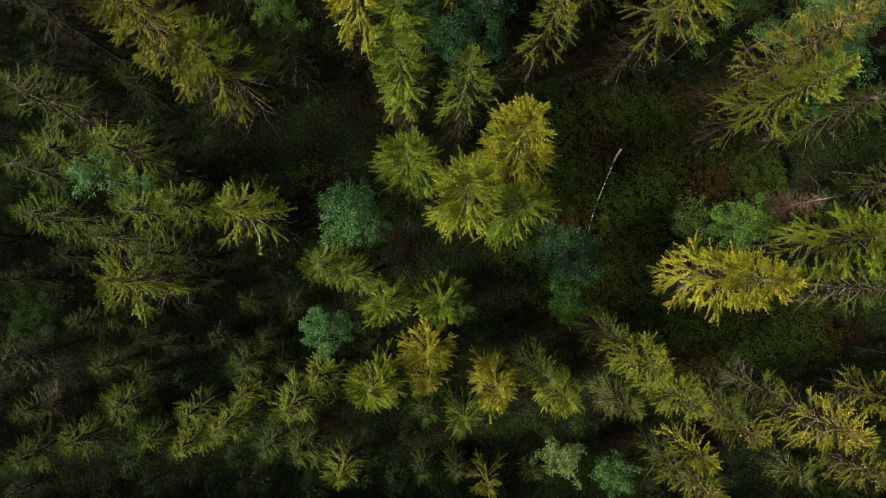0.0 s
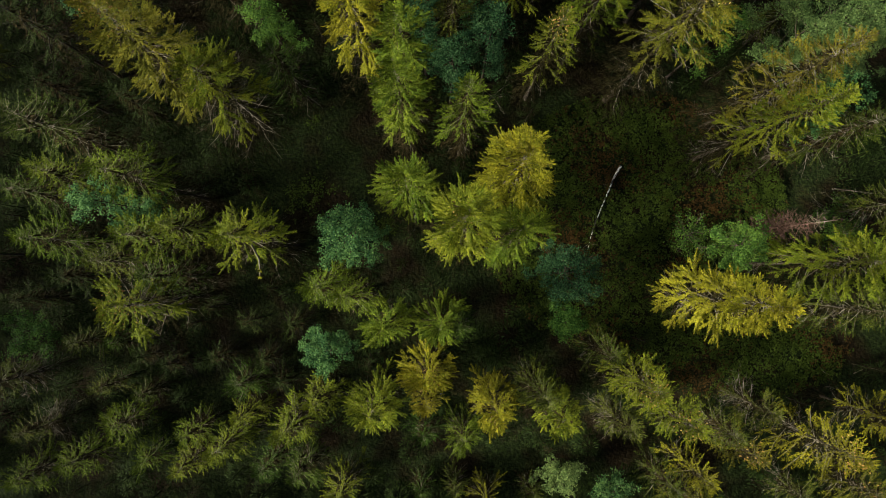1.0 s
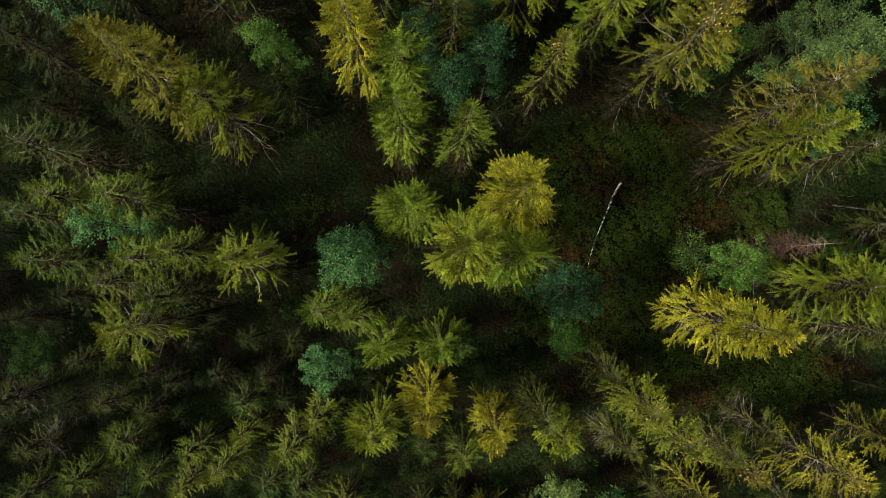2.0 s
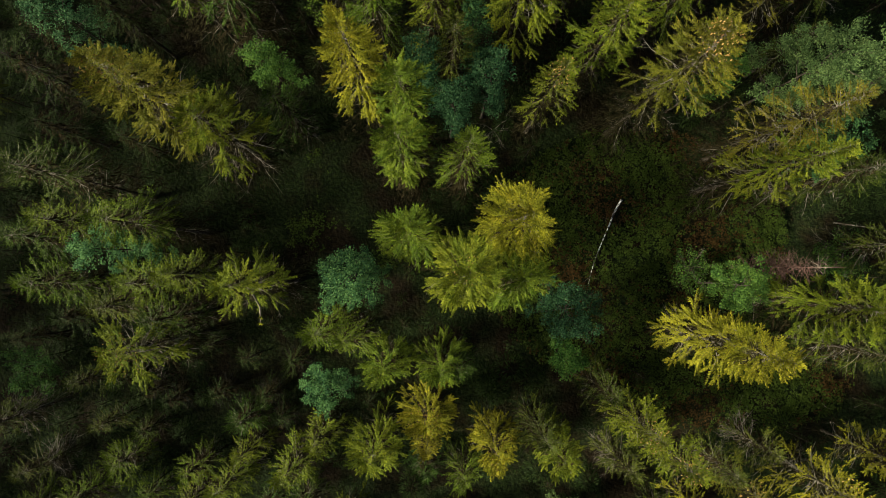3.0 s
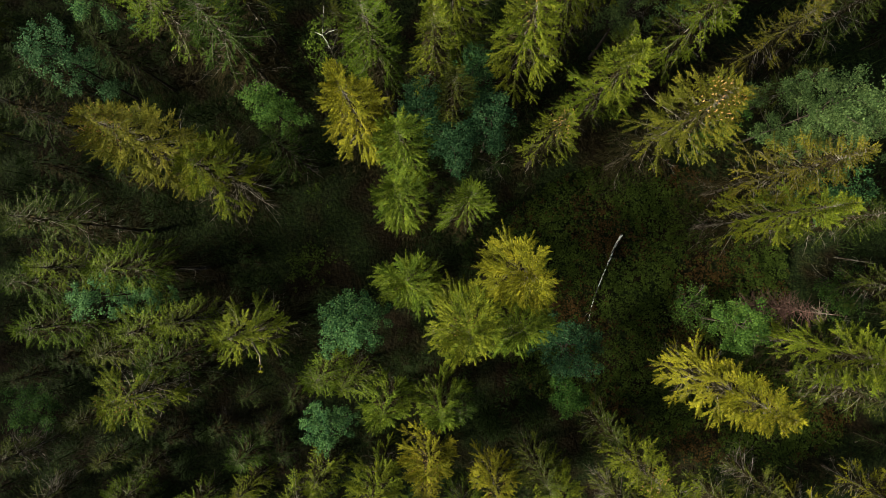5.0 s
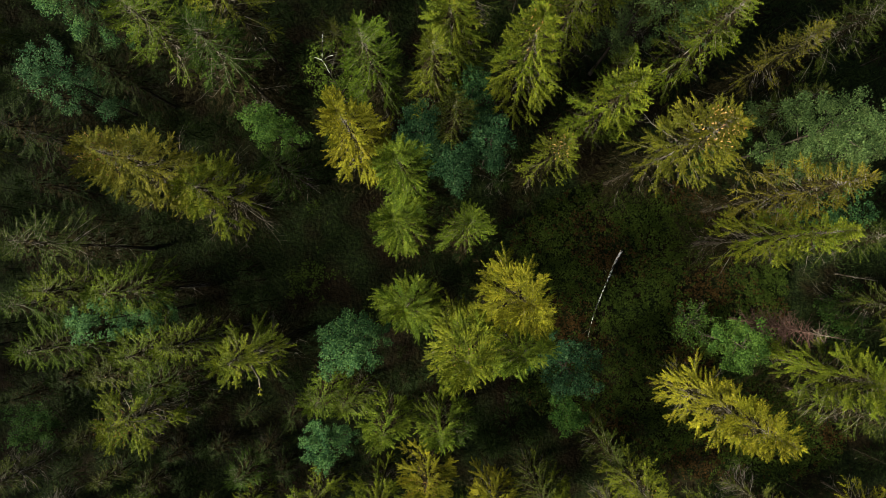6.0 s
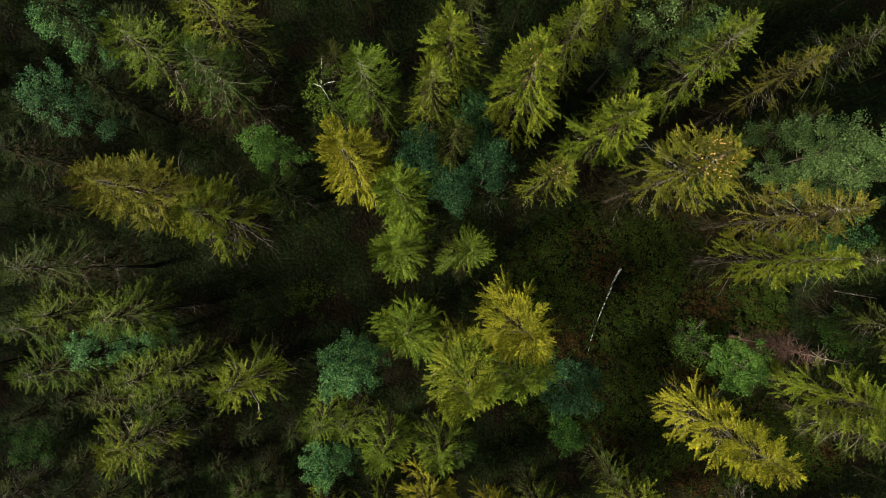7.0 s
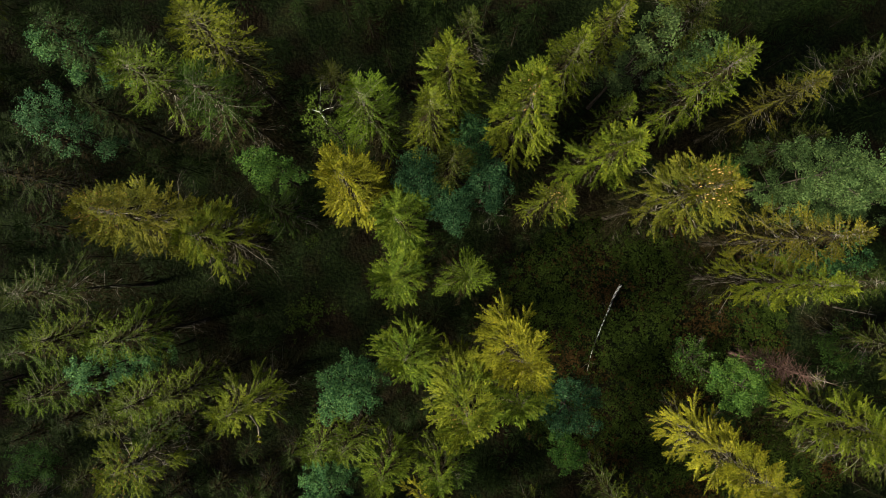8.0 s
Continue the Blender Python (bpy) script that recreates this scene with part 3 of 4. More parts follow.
# ---- tall trees to the north-west ----
spruce(-20.3, 17.0, 26.3, 3.9, "orange", "large bronze spruce with cones and bare grey limbs", cones=80, bare=0.7, base=0.28, shape=0.45, split=0.5)
spruce(-17.7, 15.9, 18.5, 3.9, "lime", "olive-green spruce with long bare grey limbs", bare=1.0, base=0.25, shape=0.45, thin=0.42, split=0.5)
spruce(-12.9, 18.1, 15.6, 2.2, "green", "dark green spruce in shade", bare=0.5)
spruce(-19.0, 25.9, 25.0, 3.3, "fresh", "large green spruce with a spiky edge", shape=0.55, bare=0.4)
spruce(-15.9, 25.4, 23.0, 3.4, "green", "large green spruce with long boughs", shape=0.55, bare=0.6)
spruce(-15.3, 29.0, 25.2, 3.1, "lime", "yellow-green spruce with drooping boughs", shape=0.55)
# those tinted shade are coloured dark as if overshadowed
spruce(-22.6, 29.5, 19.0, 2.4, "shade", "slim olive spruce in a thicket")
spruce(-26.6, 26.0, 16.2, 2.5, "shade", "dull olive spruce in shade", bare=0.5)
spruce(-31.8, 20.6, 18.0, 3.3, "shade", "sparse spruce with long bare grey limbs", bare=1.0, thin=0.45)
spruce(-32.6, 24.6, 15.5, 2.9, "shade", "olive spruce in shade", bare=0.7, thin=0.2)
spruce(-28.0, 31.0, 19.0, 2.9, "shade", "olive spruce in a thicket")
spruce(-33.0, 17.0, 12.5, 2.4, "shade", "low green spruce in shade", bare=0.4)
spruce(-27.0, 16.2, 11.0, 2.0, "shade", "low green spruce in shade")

# ---- west side ----
spruce(-28.3, 11.9, 21.0, 2.8, "moss", "olive-green spruce with long feathery boughs", bare=0.35, shape=0.55)
spruce(-28.0, 8.5, 19.0, 2.5, "fresh", "olive-green spruce in a close row")
spruce(-30.8, 7.4, 18.0, 2.4, "green", "green spruce in a close row")
spruce(-22.9, 8.4, 20.4, 2.6, "fresh", "fresh-green spruce above a bluish birch", bare=0.25)
spruce(-30.4, 3.9, 17.0, 2.6, "fresh", "green spruce with pointed top", bare=0.25)
spruce(-21.6, 4.0, 19.8, 2.4, "fresh", "fresh-green spruce in a crowded row")
spruce(-18.9, 4.6, 19.6, 2.1, "fresh", "green spruce in a crowded row")
spruce(-24.8, 2.2, 17.6, 2.2, "olive", "bronze-tipped spruce in a crowded row")
spruce(-22.2, 1.0, 15.2, 2.5, "green", "dark green spruce in a crowded row")
snagged = spruce(-14.2, 3.8, 21.3, 3.0, "lime", "bright-topped spruce with one pale drooping limb", bare=0.7, shape=0.5, thin=0.25, split=0.5)
limb_path = np.array([[(0.9, -0.5, 17.6), (1.3, -1.5, 17.1), (1.2, -2.2, 16.6), (1.05, -2.7, 16.1)]])
part("pale_limb", tubes(limb_path, np.array([[0.075, 0.065, 0.05, 0.03]]), 5), PALE, snagged, "pale stripped limb hanging out of the crown")
part("limb_spray", sprigs(np.repeat(limb_path[0, 2:], 9, 0), np.random.default_rng(4).normal(0, 1, (18, 3)) + np.array([-0.1, -0.9, -0.3]), np.full(18, 0.3), np.full(18, 0.11)), NEEDLES["yellow"], snagged)["kind"] = "stuff"
spruce(-22.9, -1.0, 18.6, 3.2, "lime", "bronze-topped spruce with fine grey twigs", cones=60, bare=0.9, thin=0.25, split=0.5)
spruce(-31.0, -4.6, 9.5, 1.8, "moss", "small olive spruce in shade")
spruce(-28.5, -4.8, 8.0, 1.7, "green", "small dark green spruce in shade")
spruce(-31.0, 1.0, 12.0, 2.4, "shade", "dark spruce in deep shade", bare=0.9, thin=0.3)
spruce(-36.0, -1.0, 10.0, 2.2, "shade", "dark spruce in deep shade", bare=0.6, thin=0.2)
spruce(-37.5, -8.0, 11.0, 2.6, "moss", "sparse spruce with bare brown limbs", bare=1.0, thin=0.5)
spruce(-30.4, -8.9, 6.8, 1.6, "moss", "young olive spruce in a thicket")
spruce(-26.8, -9.5, 6.0, 1.5, "moss", "young olive spruce in a thicket")
spruce(-36.0, -12.5, 8.5, 2.2, "moss", "sparse spruce with bare brown limbs", bare=1.0, thin=0.4)
spruce(-9.1, 0.3, 18.2, 2.3, "fresh", "fresh-green spruce beside a blue-green tree", shape=0.42)
spruce(-7.4, -0.4, 15.6, 2.2, "fresh", "green spruce leaning into its neighbour", shape=0.42)

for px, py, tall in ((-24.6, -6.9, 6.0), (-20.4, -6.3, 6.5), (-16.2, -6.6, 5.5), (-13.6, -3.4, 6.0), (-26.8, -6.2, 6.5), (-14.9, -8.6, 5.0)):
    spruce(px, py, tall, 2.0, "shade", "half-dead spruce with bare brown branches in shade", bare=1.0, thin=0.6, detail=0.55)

# ---- young trees to the south ----
YOUNG = "young yellow-green spruce in a thicket"
spruce(-4.65, -3.0, 14.2, 2.6, "fresh", "fresh-green spruce with star-shaped top", shape=0.5, split=0.5)
spruce(-0.2, -2.8, 14.8, 2.6, "fresh", "fresh-green spruce with star-shaped top", shape=0.5, split=0.5)
spruce(1.2, -3.0, 13.0, 1.95, "green", "shaded green spruce between brighter ones", shape=0.5)
spruce(-1.2, -6.6, 15.8, 2.8, "yellow", "bright yellow spruce with a cone-laden top", cones=64, shape=0.5, split=0.5)
spruce(4.4, -9.7, 13.4, 2.8, "yellow", "yellow-green spruce with a pale pointed top", cones=28, shape=0.5, split=0.5)
spruce(9.7, -10.4, 13.0, 2.8, "lime", "rounded yellow-green spruce in a close clump", shape=0.6, split=0.5)
spruce(8.0, -8.4, 14.0, 2.53, "olive", "olive spruce beside a rounder one", shape=0.5)
spruce(-5.4, -9.2, 15.8, 2.9, "lime", "yellow-green spruce with a fan-shaped crown", shape=0.42, split=0.5)
spruce(-1.2, -9.2, 13.4, 1.84, "yellow", "slim yellow-green spruce beneath a taller one")
spruce(-1.6, -12.9, 7.6, 1.95, "green", "young green spruce in shade")
spruce(1.9, -13.2, 8.0, 2.3, "fresh", "young bright green spruce top")
spruce(15.5, -7.2, 17.4, 2.6, "lime", "yellow-green spruce with tan cones near the top", cones=46, shape=0.43)
spruce(14.2, -5.6, 10.5, 2.3, "olive", "dim green spruce beside the clearing", shape=0.5, bare=0.3)
spruce(18.7, -10.1, 15.9, 2.5, "lime", "yellow-green spruce dotted with tan cones", cones=61, shape=0.42)
spruce(15.2, -11.4, 12.0, 2.3, "olive", "olive spruce with bare grey twigs", bare=1.0, thin=0.2)
spruce(21.9, -15.9, 10.4, 2.3, "yellow", "yellow-green young spruce in a thicket", shape=0.5)
spruce(19.6, -17.0, 9.0, 2.3, "olive", "olive young spruce in a thicket", shape=0.5)
spruce(22.0, -18.6, 10.5, 2.53, "orange", "bronze young spruce with tan cones", cones=54)
spruce(24.3, -12.2, 10.2, 2.42, "olive", "olive spruce with long boughs", bare=0.5)
spruce(25.9, -13.8, 10.8, 2.3, "orange", "bronze-tinted spruce with cones", cones=43)
spruce(30.8, -12.4, 15.6, 3.0, "yellow", "wide yellow-green spruce with grey limbs and cones", cones=46, bare=0.9, thin=0.1)
spruce(37.0, -10.8, 13.0, 2.8, "yellow", "wide yellow-green spruce with drooping boughs", bare=0.6)
spruce(28.0, -10.6, 9.0, 2.53, "olive", "dull olive spruce with bare grey twigs", bare=1.0, thin=0.25)
spruce(37.0, -17.6, 9.0, 2.53, "orange", "bronze spruce dotted with cones", cones=36)
spruce(32.0, -18.5, 6.5, 2.3, "olive", "olive spruce with grey twigs", bare=0.9, thin=0.2)
spruce(4.0, -19.3, 6.0, 2.18, "yellow", YOUNG)
spruce(1.2, -18.5, 5.0, 1.84, "olive", YOUNG)
spruce(-2.0, -18.6, 4.6, 1.61, "green", YOUNG)
spruce(8.2, -18.7, 4.8, 1.72, "olive", YOUNG)
spruce(-8.8, -17.8, 8.4, 2.3, "lime", YOUNG)
spruce(-12.1, -10.9, 13.9, 2.4, "lime", "yellow spruce with a bright pointed top", shape=0.5)
spruce(-10.4, -9.2, 11.5, 2.3, "lime", "olive spruce behind a brighter one")
spruce(-15.1, -15.2, 9.6, 2.0, "green", YOUNG)
spruce(-12.4, -16.0, 8.8, 2.2, "green", YOUNG)
spruce(-17.3, -11.1, 9.2, 1.8, "lime", YOUNG, thin=0.2)
spruce(-18.6, -13.4, 11.0, 2.5, "lime", YOUNG)
spruce(-18.1, -8.7, 6.5, 2.5, "green", "young green spruce over a dark gap")
spruce(-22.2, -12.8, 8.0, 2.0, "fresh", YOUNG, thin=0.15)
spruce(-22.0, -15.2, 9.6, 2.1, "lime", YOUNG)
spruce(-28.6, -12.2, 6.6, 2.6, "fresh", "young green spruce with wide crown", shape=0.43)
spruce(-32.6, -15.4, 7.2, 2.7, "fresh", "olive spruce with long boughs")
spruce(-37.5, -17.0, 6.5, 2.6, "fresh", "olive spruce with long boughs")
spruce(-27.0, -15.8, 5.0, 2.3, "fresh", "small olive spruce in a thicket")

# ---- leafy trees ----
leaf_tree(-7.2, 4.2, 17.2, 2.4, "teal", "round blue-green leafy tree beside a spruce", leaves=8840)
leaf_tree(-10.2, -5.6, 7.6, 2.1, "teal", "low blue-green leafy tree over a dark gap", leaves=6120)
leaf_tree(11.0, 1.2, 7.0, 3.0, "deep", "hazy blue-green leafy tree at the clearing's edge", leaves=6460, sparse=0.2)
leaf_tree(11.1, -3.1, 8.0, 1.7, "leaf", "small green leafy tree at the clearing's edge", leaves=3740)
leaf_tree(25.0, 3.6, 11.9, 2.2, "leaf", "dense round green leafy tree beside a dead spruce", base=0.55, leaves=8500)
leaf_tree(-14.2, 21.6, 13.8, 1.9, "leaf", "green leafy tree in a dark gap", leaves=6120)
leaf_tree(-24.2, 6.4, 19.4, 2.0, "teal", "bluish grey-green birch among spruces", leaves=7140, size=0.13, name="birch_tree")
leaf_tree(28.8, 20.6, 19.4, 3.6, "grey", "broad grey-green leafy tree with open crown", leaves=17850, size=0.13)
leaf_tree(32.6, 19.2, 19.0, 3.2, "grey", "broad grey-green leafy tree with open crown", leaves=14450, size=0.13)
leaf_tree(22.0, 20.4, 15.0, 1.8, "leaf", "small dim green leafy tree in shade", leaves=3740)
leaf_tree(29.4, 14.4, 18.0, 2.2, "teal", "blue-green leafy tree behind spruces", leaves=5440)
leaf_tree(3.8, 19.9, 17.2, 2.0, "deep", "dark blue-green leafy tree in a hollow clump", leaves=6120)
leaf_tree(-1.6, 20.4, 18.2, 2.0, "deep", "dark blue-green leafy tree in a hollow clump", leaves=6120)
leaf_tree(2.2, 23.2, 17.5, 2.0, "teal", "dark blue-green leafy tree in a hollow clump", leaves=6120)
leaf_tree(0.8, 18.0, 16.0, 1.9, "deep", "dark blue-green leafy tree in a hollow clump", leaves=5100)
leaf_tree(-30.4, 25.2, 16.0, 2.5, "deep", "bluish grey-green leafy tree in shade", leaves=6460)
leaf_tree(-29.0, 30.8, 16.8, 2.4, "teal", "bluish grey-green leafy tree in shade", leaves=6460)
leaf_tree(14.6, 29.3, 22.0, 2.0, "grey", "grey-green leafy tree between spruces", leaves=5100)
leaf_tree(18.4, 28.0, 21.0, 2.0, "grey", "grey-green leafy tree between spruces", leaves=5100)
leaf_tree(10.6, -17.4, 6.0, 1.9, "grey", "grey-green leafy tree in shade", leaves=4420)
leaf_tree(15.8, -19.0, 4.0, 1.9, "teal", "low blue-green bush in shade", leaves=3740)
leaf_tree(37.0, 6.0, 5.0, 2.4, "leaf", "low dim green bush in shade", leaves=4420)
leaf_tree(-38.4, -4.6, 3.0, 2.4, "leaf", "low green bush in deep shade", leaves=4420)


# ---- dead and fallen wood ----


def dead_spruce(x, y, h, r):
    rng = np.random.default_rng(77)
    tree = thing("dead_spruce", x, y, "dead red-brown spruce with a bleached bare top", "dead tree")
    part("trunk", trunk_geo(rng, h, 0.14), DEAD, tree, "", True)
    n = 230
    z = h - 0.4 - (h - 2.5) * np.sqrt(rng.random(n)) * rng.uniform(0.6, 1, n)
    u = (h - z) / (h - 4)
    a = rng.uniform(0, 6.283, n)
    L = r * np.clip(0.25 + u * 1.6, 0, 1) * rng.uniform(0.55, 1.25, n)
    t = np.linspace(0, 1, 5)[None, :, None]
    out = np.stack([np.cos(a), np.sin(a), np.zeros(n)], -1)[:, None]
    pts = out * t * L[:, None, None] + np.cumsum(rng.normal(0, 0.06, (n, 5, 3)), 1) * t * L[:, None, None] + np.array([0, 0, 1.0]) * (z[:, None, None] - L[:, None, None] * (0.25 * t - 0.2 * t ** 2))
    rad = (0.011 + 0.010 * L)[:, None] * np.array([1.2, 1, 0.8, 0.6, 0.3])[None]
    k = 6
    ti = np.repeat(np.arange(n), k)
    lo = rng.integers(1, 4, len(ti))
    tp = pts[ti, lo]
    te = tp + unit(rng.normal(0, 1, tp.shape) + out[ti, 0] * 0.8 + np.array([0, 0, -0.5])) * (0.14 + 0.25 * L[ti] * rng.random(len(ti)))[:, None]
    twig = tubes(np.stack([tp, te], 1), np.tile([[0.010, 0.005]], (len(ti), 1)))
    bleached = u < 0.27
    part("branch_wood", merge([tubes(pts[~bleached], rad[~bleached]), twig]), DEAD, tree, "tangle of dry rust-brown branches")["kind"] = "stuff"
    part("bare_top", merge([tubes(pts[bleached], rad[bleached] * 0.8), tubes(np.array([[[0, 0, h - 3.0], [0.02, 0.01, h - 1.2], [0.03, 0, h + 0.3]]]), np.array([[0.040, 0.022, 0.006]]), 6)]), PALE, tree, "bleached bare top twigs")


dead_spruce(28.1, 5.1, 17.2, 1.5)


def log(name, label, points, r0, r1, material, twigs=0, seed=3):
    rng = np.random.default_rng(seed)
    p = np.array(points, float)
    s = np.linspace(0, len(p) - 1, 14)
    q = np.stack([np.interp(s, np.arange(len(p)), p[:, i]) for i in range(3)], -1)
    q[1:-1] = (q[:-2] + q[1:-1] * 2 + q[2:]) / 4
    q[:, 2] += ground_z(q[:, 0], q[:, 1])
    ob = new(name)
    ob.location = q[0]
    part("trunk", tubes((q - q[0])[None], (r1 + (r0 - r1) * np.linspace(1, 0, len(q)) ** 1.5)[None], 8), material, ob, "", True)
    if twigs:
        i = rng.integers(3, len(q), twigs)
        a = q[i] - q[0]
        e = a + unit(rng.normal(0, 1, (twigs, 3)) * np.array([1, 1, 0.35])) * rng.uniform(0.4, 1.3, (twigs, 1))
        part("twig_wood", tubes(np.stack([a, (a + e) / 2 + rng.normal(0, 0.06, a.shape), e], 1), np.tile([[0.02, 0.014, 0.005]], (twigs, 1))), LIMB, ob)["kind"] = "stuff"
    return tagged(ob, label, "fallen trunk")


log("fallen_birch", "fallen white birch trunk lying across the clearing", [(17.5, 11.7, 0.42), (16.6, 10.2, 0.40), (16.0, 8.5, 0.36), (15.0, 6.3, 0.34), (14.5, 4.4, 0.32), (14.2, 3.2, 0.30)], 0.125, 0.022, BIRCH, 6)
log("fallen_tree", "grey dead tree trunk leaning over low bushes", [(38.3, 9.5, 0.2), (39.6, 9.2, 1.0), (41.5, 8.8, 2.2)], 0.10, 0.05, LIMB, 9, 5)
log("fallen_stick", "thin pale stick on the dark ground", [(36.9, -8.0, 0.2), (37.3, -8.5, 0.25), (38.0, -8.8, 0.2)], 0.045, 0.025, PALE)
log("fallen_stick", "thin pale stick on the dark ground", [(40.2, -8.6, 0.2), (40.6, -8.4, 0.22), (41.0, -8.2, 0.2)], 0.06, 0.04, PALE)


def bare_bush(x, y, h, r, label, seed, material=LIMB):
    """Leafless stems that fork twice."""
    rng = np.random.default_rng(seed)
    ob = thing("bare_bush", x, y, label, "bare bush")
    n = 9
    a = rng.uniform(0, 6.283, n)
    t = np.linspace(0, 1, 6)[None, :, None]
    out = np.stack([np.cos(a), np.sin(a), np.zeros(n)], -1)[:, None]
    L = r * rng.uniform(0.6, 1.1, n)[:, None, None]
    p = out * t * L + np.array([0, 0, 1.0]) * (h * rng.uniform(0.5, 1, n)[:, None, None] * t ** 0.7) + np.cumsum(rng.normal(0, 0.07, (n, 6, 3)), 1) * L * t
    for k in range(n):
        stem = part("stem", tubes(p[k:k + 1], np.array([[0.04, 0.034, 0.028, 0.022, 0.015, 0.006]]), 5), material, ob)
        i = rng.integers(2, 6, 7)
        b = p[k, i]
        e = b + unit(rng.normal(0, 1, (7, 3)) + out[k, 0] * 0.8) * rng.uniform(0.3, 0.8, (7, 1))
        part("twig", tubes(np.stack([b, (b + e) / 2 + rng.normal(0, 0.05, b.shape), e], 1), np.tile([[0.016, 0.011, 0.004]], (7, 1))), material, stem)["kind"] = "stuff"


bare_bush(5.0, 18.6, 2.2, 2.0, "leafless dark bush in a shaded hollow", 21)
bare_bush(23.8, 4.9, 2.6, 2.3, "half-bare pale-twigged bush beside a leafy tree", 22, LIMB)

# a dying birch whose white forked top shows through thin leaves
birch = leaf_tree(-7.95, 23.8, 20.4, 2.3, "birch", "dying birch with a white forked bare top", name="birch_tree", leaves=2600, sparse=0.45)
part("bare_top", tubes(np.array([[(0, 0, 18.2), (0.03, 0, 19.4), (0, 0, 20.6)]], float), np.array([[0.035, 0.026, 0.018]]), 7), BIRCH, birch, "bare white stem", True)
for ax, ay, az in ((0.2, 1.9, 0.6), (-0.8, 0.1, 0.3), (1.0, 0.2, 0.4), (0.6, -1.0, 0.0)):
    part("fork", tubes(np.array([[(0, 0, 20.4), (ax * 0.5, ay * 0.5 + 0.05, 20.5 + az * 0.6), (ax, ay, 20.5 + az)]], float), np.array([[0.02, 0.013, 0.005]]), 6), BIRCH, birch, "", True)

leaf_tree(23.6, 4.9, 2.9, 2.0, "leaf", "low half-bare green bush beside a leafy tree", leaves=1500, sparse=0.35)

# ---- undergrowth ----


def clear_of_trees(x, y):
    """The open glade and the dark gaps where no undergrowth trees stand."""
    glades = ((19.0, 9.5, 13, 11), (11, -1, 9, 7), (28, -6, 9, 4), (-9.5, 11, 7, 8), (34, 9, 5, 4), (20, 24, 5, 4))
    return all(((x - a) / c) ** 2 + ((y - b) / d) ** 2 > 1 for a, b, c, d in glades)


HERBS = np.random.default_rng(11)


def herb_carpet(name, label, material, count, want):
    c = np.stack([HERBS.uniform(-17, 40, count * 4), HERBS.uniform(-12, 24, count * 4)], -1)
    patch = np.sin(c[:, 0] * 0.55 + 1.3 * np.sin(c[:, 1] * 0.4)) + np.sin(c[:, 1] * 0.7 + c[:, 0] * 0.25 + 2) + HERBS.normal(0, 0.7, len(c))
    c = c[want(c[:, 0], c[:, 1], patch)][:count]
    per = 8
    i = np.repeat(np.arange(len(c)), per)
    a = HERBS.uniform(0, 6.283, len(i))
    d = HERBS.uniform(0.02, 0.18, len(i))
    x, y = c[i, 0] + np.cos(a) * d, c[i, 1] + np.sin(a) * d
    z = ground_z(x, y) + HERBS.uniform(0.1, 0.42, len(i))
    ln = HERBS.uniform(0.10, 0.20, len(i)) * HERBS.uniform(0.7, 1.7, len(c))[i]
    way = np.stack([np.cos(a), np.sin(a), HERBS.uniform(-0.1, 0.45, len(i))], -1)
    ob = new(name, mesh_of(name, *sprigs(np.stack([x, y, z], -1), way, ln, ln * 0.62, plain=True)))
    ob.data.materials.append(material)
    return tagged(ob, label, "undergrowth", kind="stuff")


def open_ground(x, y):
    return (((x - 19) / 15) ** 2 + ((y - 6) / 13) ** 2 < 1) | (((x + 9.5) / 6) ** 2 + ((y - 10) / 8) ** 2 < 1) | (((x - 29) / 11) ** 2 + ((y + 6) / 5) ** 2 < 1)


herb_carpet("bilberry_carpet", "low green bilberry plants covering the clearing", HERB_GREEN, 7600, lambda x, y, p: open_ground(x, y) & (p < 0.8) & ((x > 2) | (p < -1.7)))
herb_carpet("rust_bilberry_carpet", "rust-red bilberry plants in patches", HERB_RED, 3800, lambda x, y, p: open_ground(x, y) & (p > 0.45) & (x > 2))

# undergrowth, its shade painted in by the dark needle tint
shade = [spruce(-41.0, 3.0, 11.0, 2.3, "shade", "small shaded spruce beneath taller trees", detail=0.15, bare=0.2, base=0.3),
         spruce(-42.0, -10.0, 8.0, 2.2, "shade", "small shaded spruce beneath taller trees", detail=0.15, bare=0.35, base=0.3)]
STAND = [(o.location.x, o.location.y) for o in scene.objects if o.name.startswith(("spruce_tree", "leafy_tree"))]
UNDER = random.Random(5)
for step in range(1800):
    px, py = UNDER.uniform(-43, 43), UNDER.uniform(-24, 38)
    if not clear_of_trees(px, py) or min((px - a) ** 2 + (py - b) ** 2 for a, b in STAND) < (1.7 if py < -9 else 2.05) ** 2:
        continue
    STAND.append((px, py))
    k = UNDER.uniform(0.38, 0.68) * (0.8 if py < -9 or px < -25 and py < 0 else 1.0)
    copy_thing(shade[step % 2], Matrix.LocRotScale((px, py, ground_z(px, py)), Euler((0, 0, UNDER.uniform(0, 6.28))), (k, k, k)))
    if len(STAND) > 318:
        break

# ---- thickets too dense to count, and unseen forest around, added to shade the edges ----


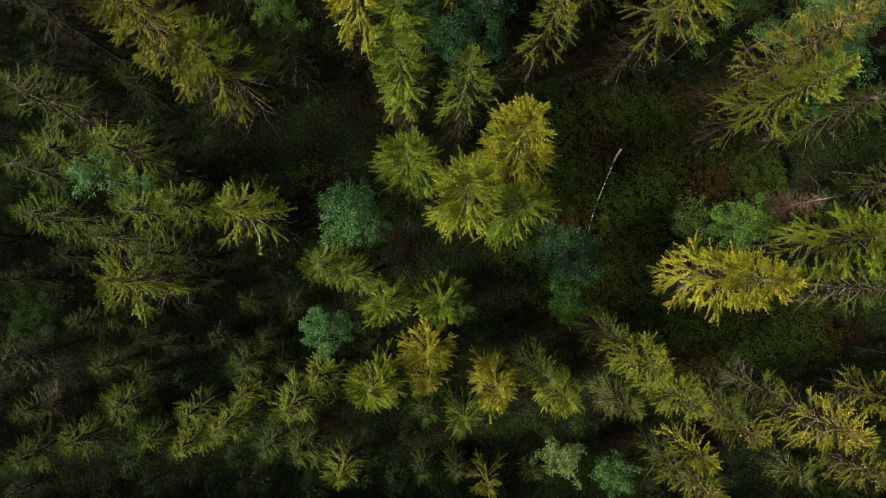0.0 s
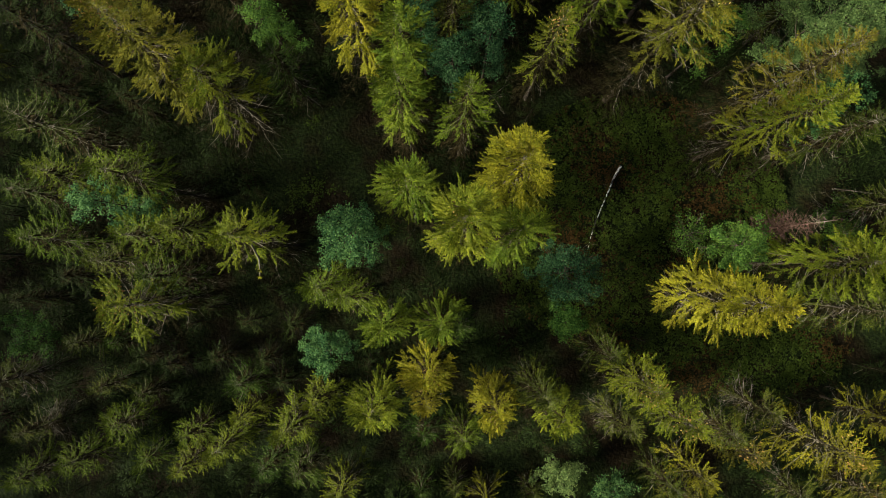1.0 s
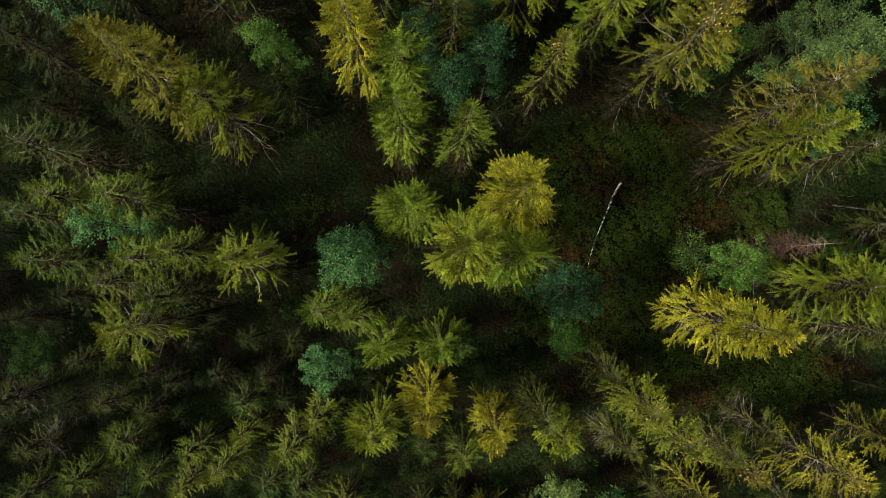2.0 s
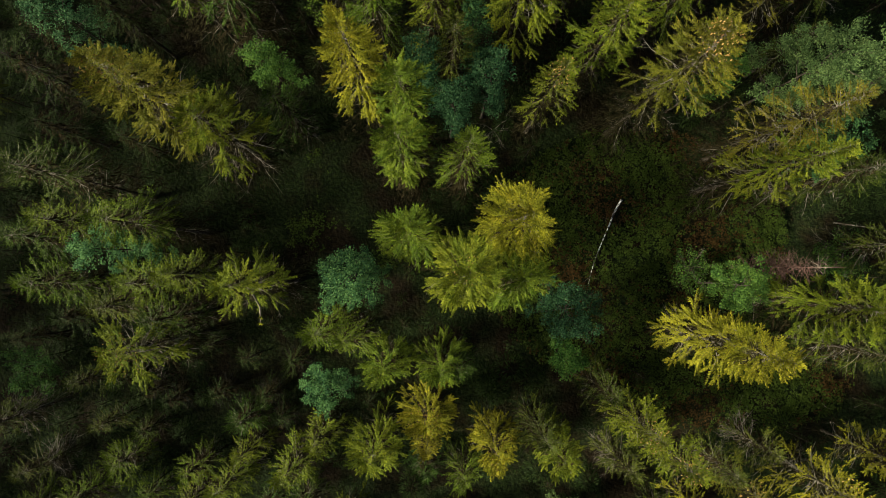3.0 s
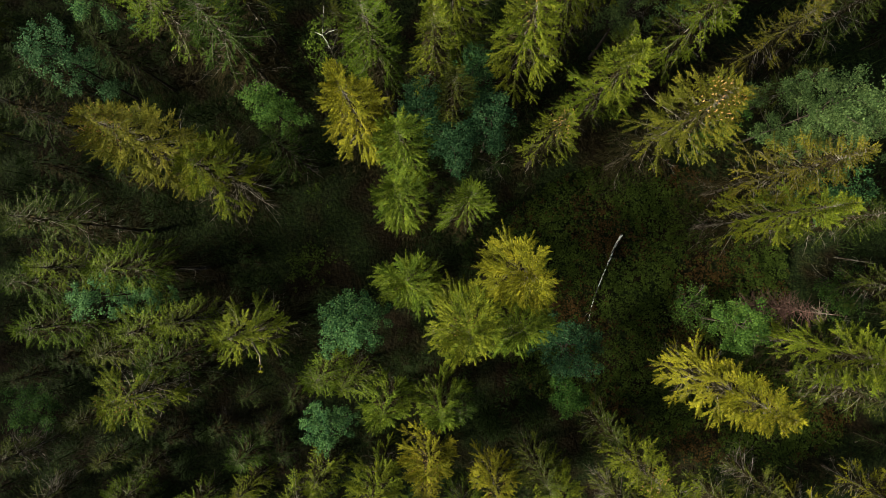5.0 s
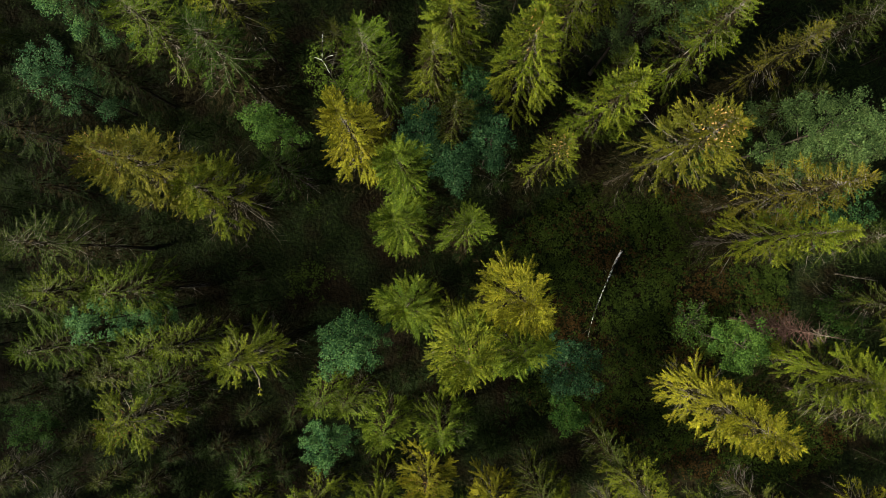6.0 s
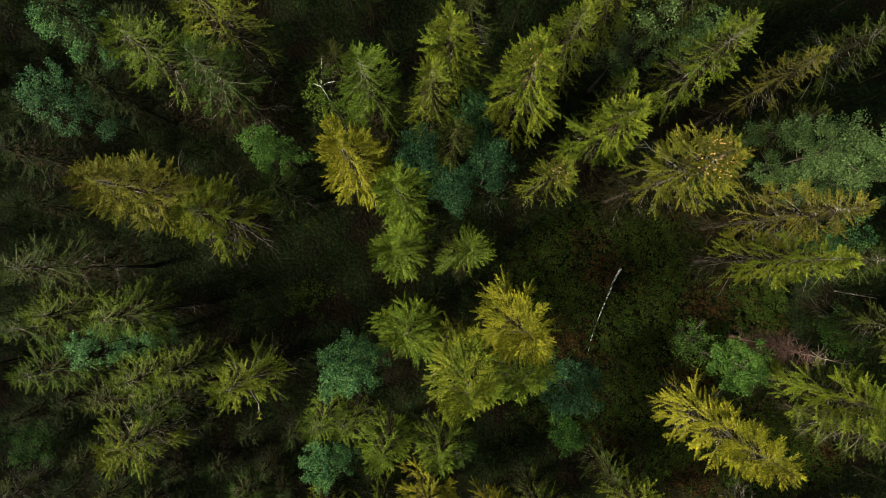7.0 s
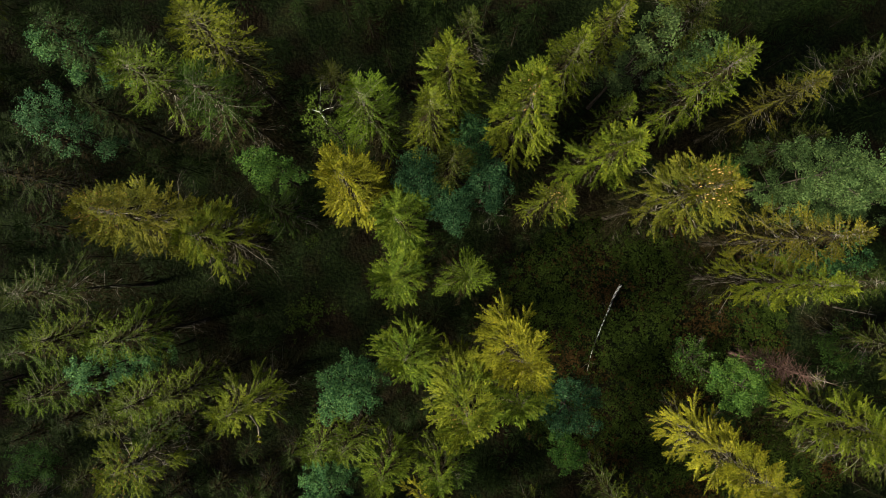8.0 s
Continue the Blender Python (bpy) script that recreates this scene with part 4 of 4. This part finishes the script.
def joined_spruces(name, label, places, per_metre, size, material):
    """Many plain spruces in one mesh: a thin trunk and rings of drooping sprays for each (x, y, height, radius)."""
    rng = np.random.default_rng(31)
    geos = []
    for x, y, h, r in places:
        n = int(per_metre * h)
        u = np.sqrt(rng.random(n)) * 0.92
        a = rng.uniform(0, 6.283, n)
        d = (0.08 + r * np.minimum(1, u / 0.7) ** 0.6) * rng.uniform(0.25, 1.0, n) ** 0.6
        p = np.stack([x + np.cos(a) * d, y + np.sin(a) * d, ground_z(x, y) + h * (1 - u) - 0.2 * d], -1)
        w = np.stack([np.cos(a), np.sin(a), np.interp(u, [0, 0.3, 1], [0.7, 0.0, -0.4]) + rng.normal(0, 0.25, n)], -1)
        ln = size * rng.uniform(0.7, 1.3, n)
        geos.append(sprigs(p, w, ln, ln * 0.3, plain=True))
        z0 = ground_z(x, y)
        geos.append(tubes(np.array([[(x, y, z0 - 0.2), (x, y, z0 + h * 0.98)]]), np.array([[0.008 * h + 0.02, 0.01]]), 5))
    ob = new(name, mesh_of(name, *merge(geos)))
    ob.data.materials.append(material)
    return tagged(ob, label, "forest", kind="stuff")


LOW = random.Random(9)
low_places = []
for step in range(1500):
    px, py = LOW.uniform(-43, 43), LOW.uniform(-24, 42)
    if clear_of_trees(px, py) and min((px - a) ** 2 + (py - b) ** 2 for a, b in STAND) > 1.3 ** 2:
        STAND.append((px, py))
        low_places.append((px, py, LOW.uniform(2.0, 5.0), LOW.uniform(0.9, 1.5)))
low_places[:0] = [(6.5, -4.5, 3.5, 1.4), (8.5, -5.6, 3.0, 1.3), (5.0, -6.6, 4.0, 1.4), (9.6, -2.4, 2.5, 1.2), (3.9, -5.2, 4.0, 1.4), (7.4, -2.6, 2.6, 1.2)]
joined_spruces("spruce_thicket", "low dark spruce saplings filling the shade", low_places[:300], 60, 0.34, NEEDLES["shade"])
# Spruces outside the view, placed and sized to block the low sun.
RING = random.Random(7)
ring_places = []
for side, gap in (("west", 3.0), ("south", 3.0), ("east", 5.0), ("north", 5.0)):
    for step in range(int(120 / gap)):
        along_edge, out = -60 + step * gap + RING.uniform(-1.2, 1.2), RING.uniform(0, 9)
        px, py = {"west": (-45 - out, along_edge), "south": (along_edge, -25 - out), "east": (45 + out, along_edge), "north": (along_edge, 42 + out)}[side]
        if side in ("south", "north") or -26 < py < 45:
            tall = RING.uniform(12, 17) if py < -12 else RING.uniform(19, 25) if side == "west" else RING.uniform(14, 20)
            ring_places.append((px, py, tall, 0.13 * tall))
joined_spruces("surrounding_forest", "unseen olive spruces around the stand that block sun", ring_places, 28, 1.1, NEEDLES["olive"])
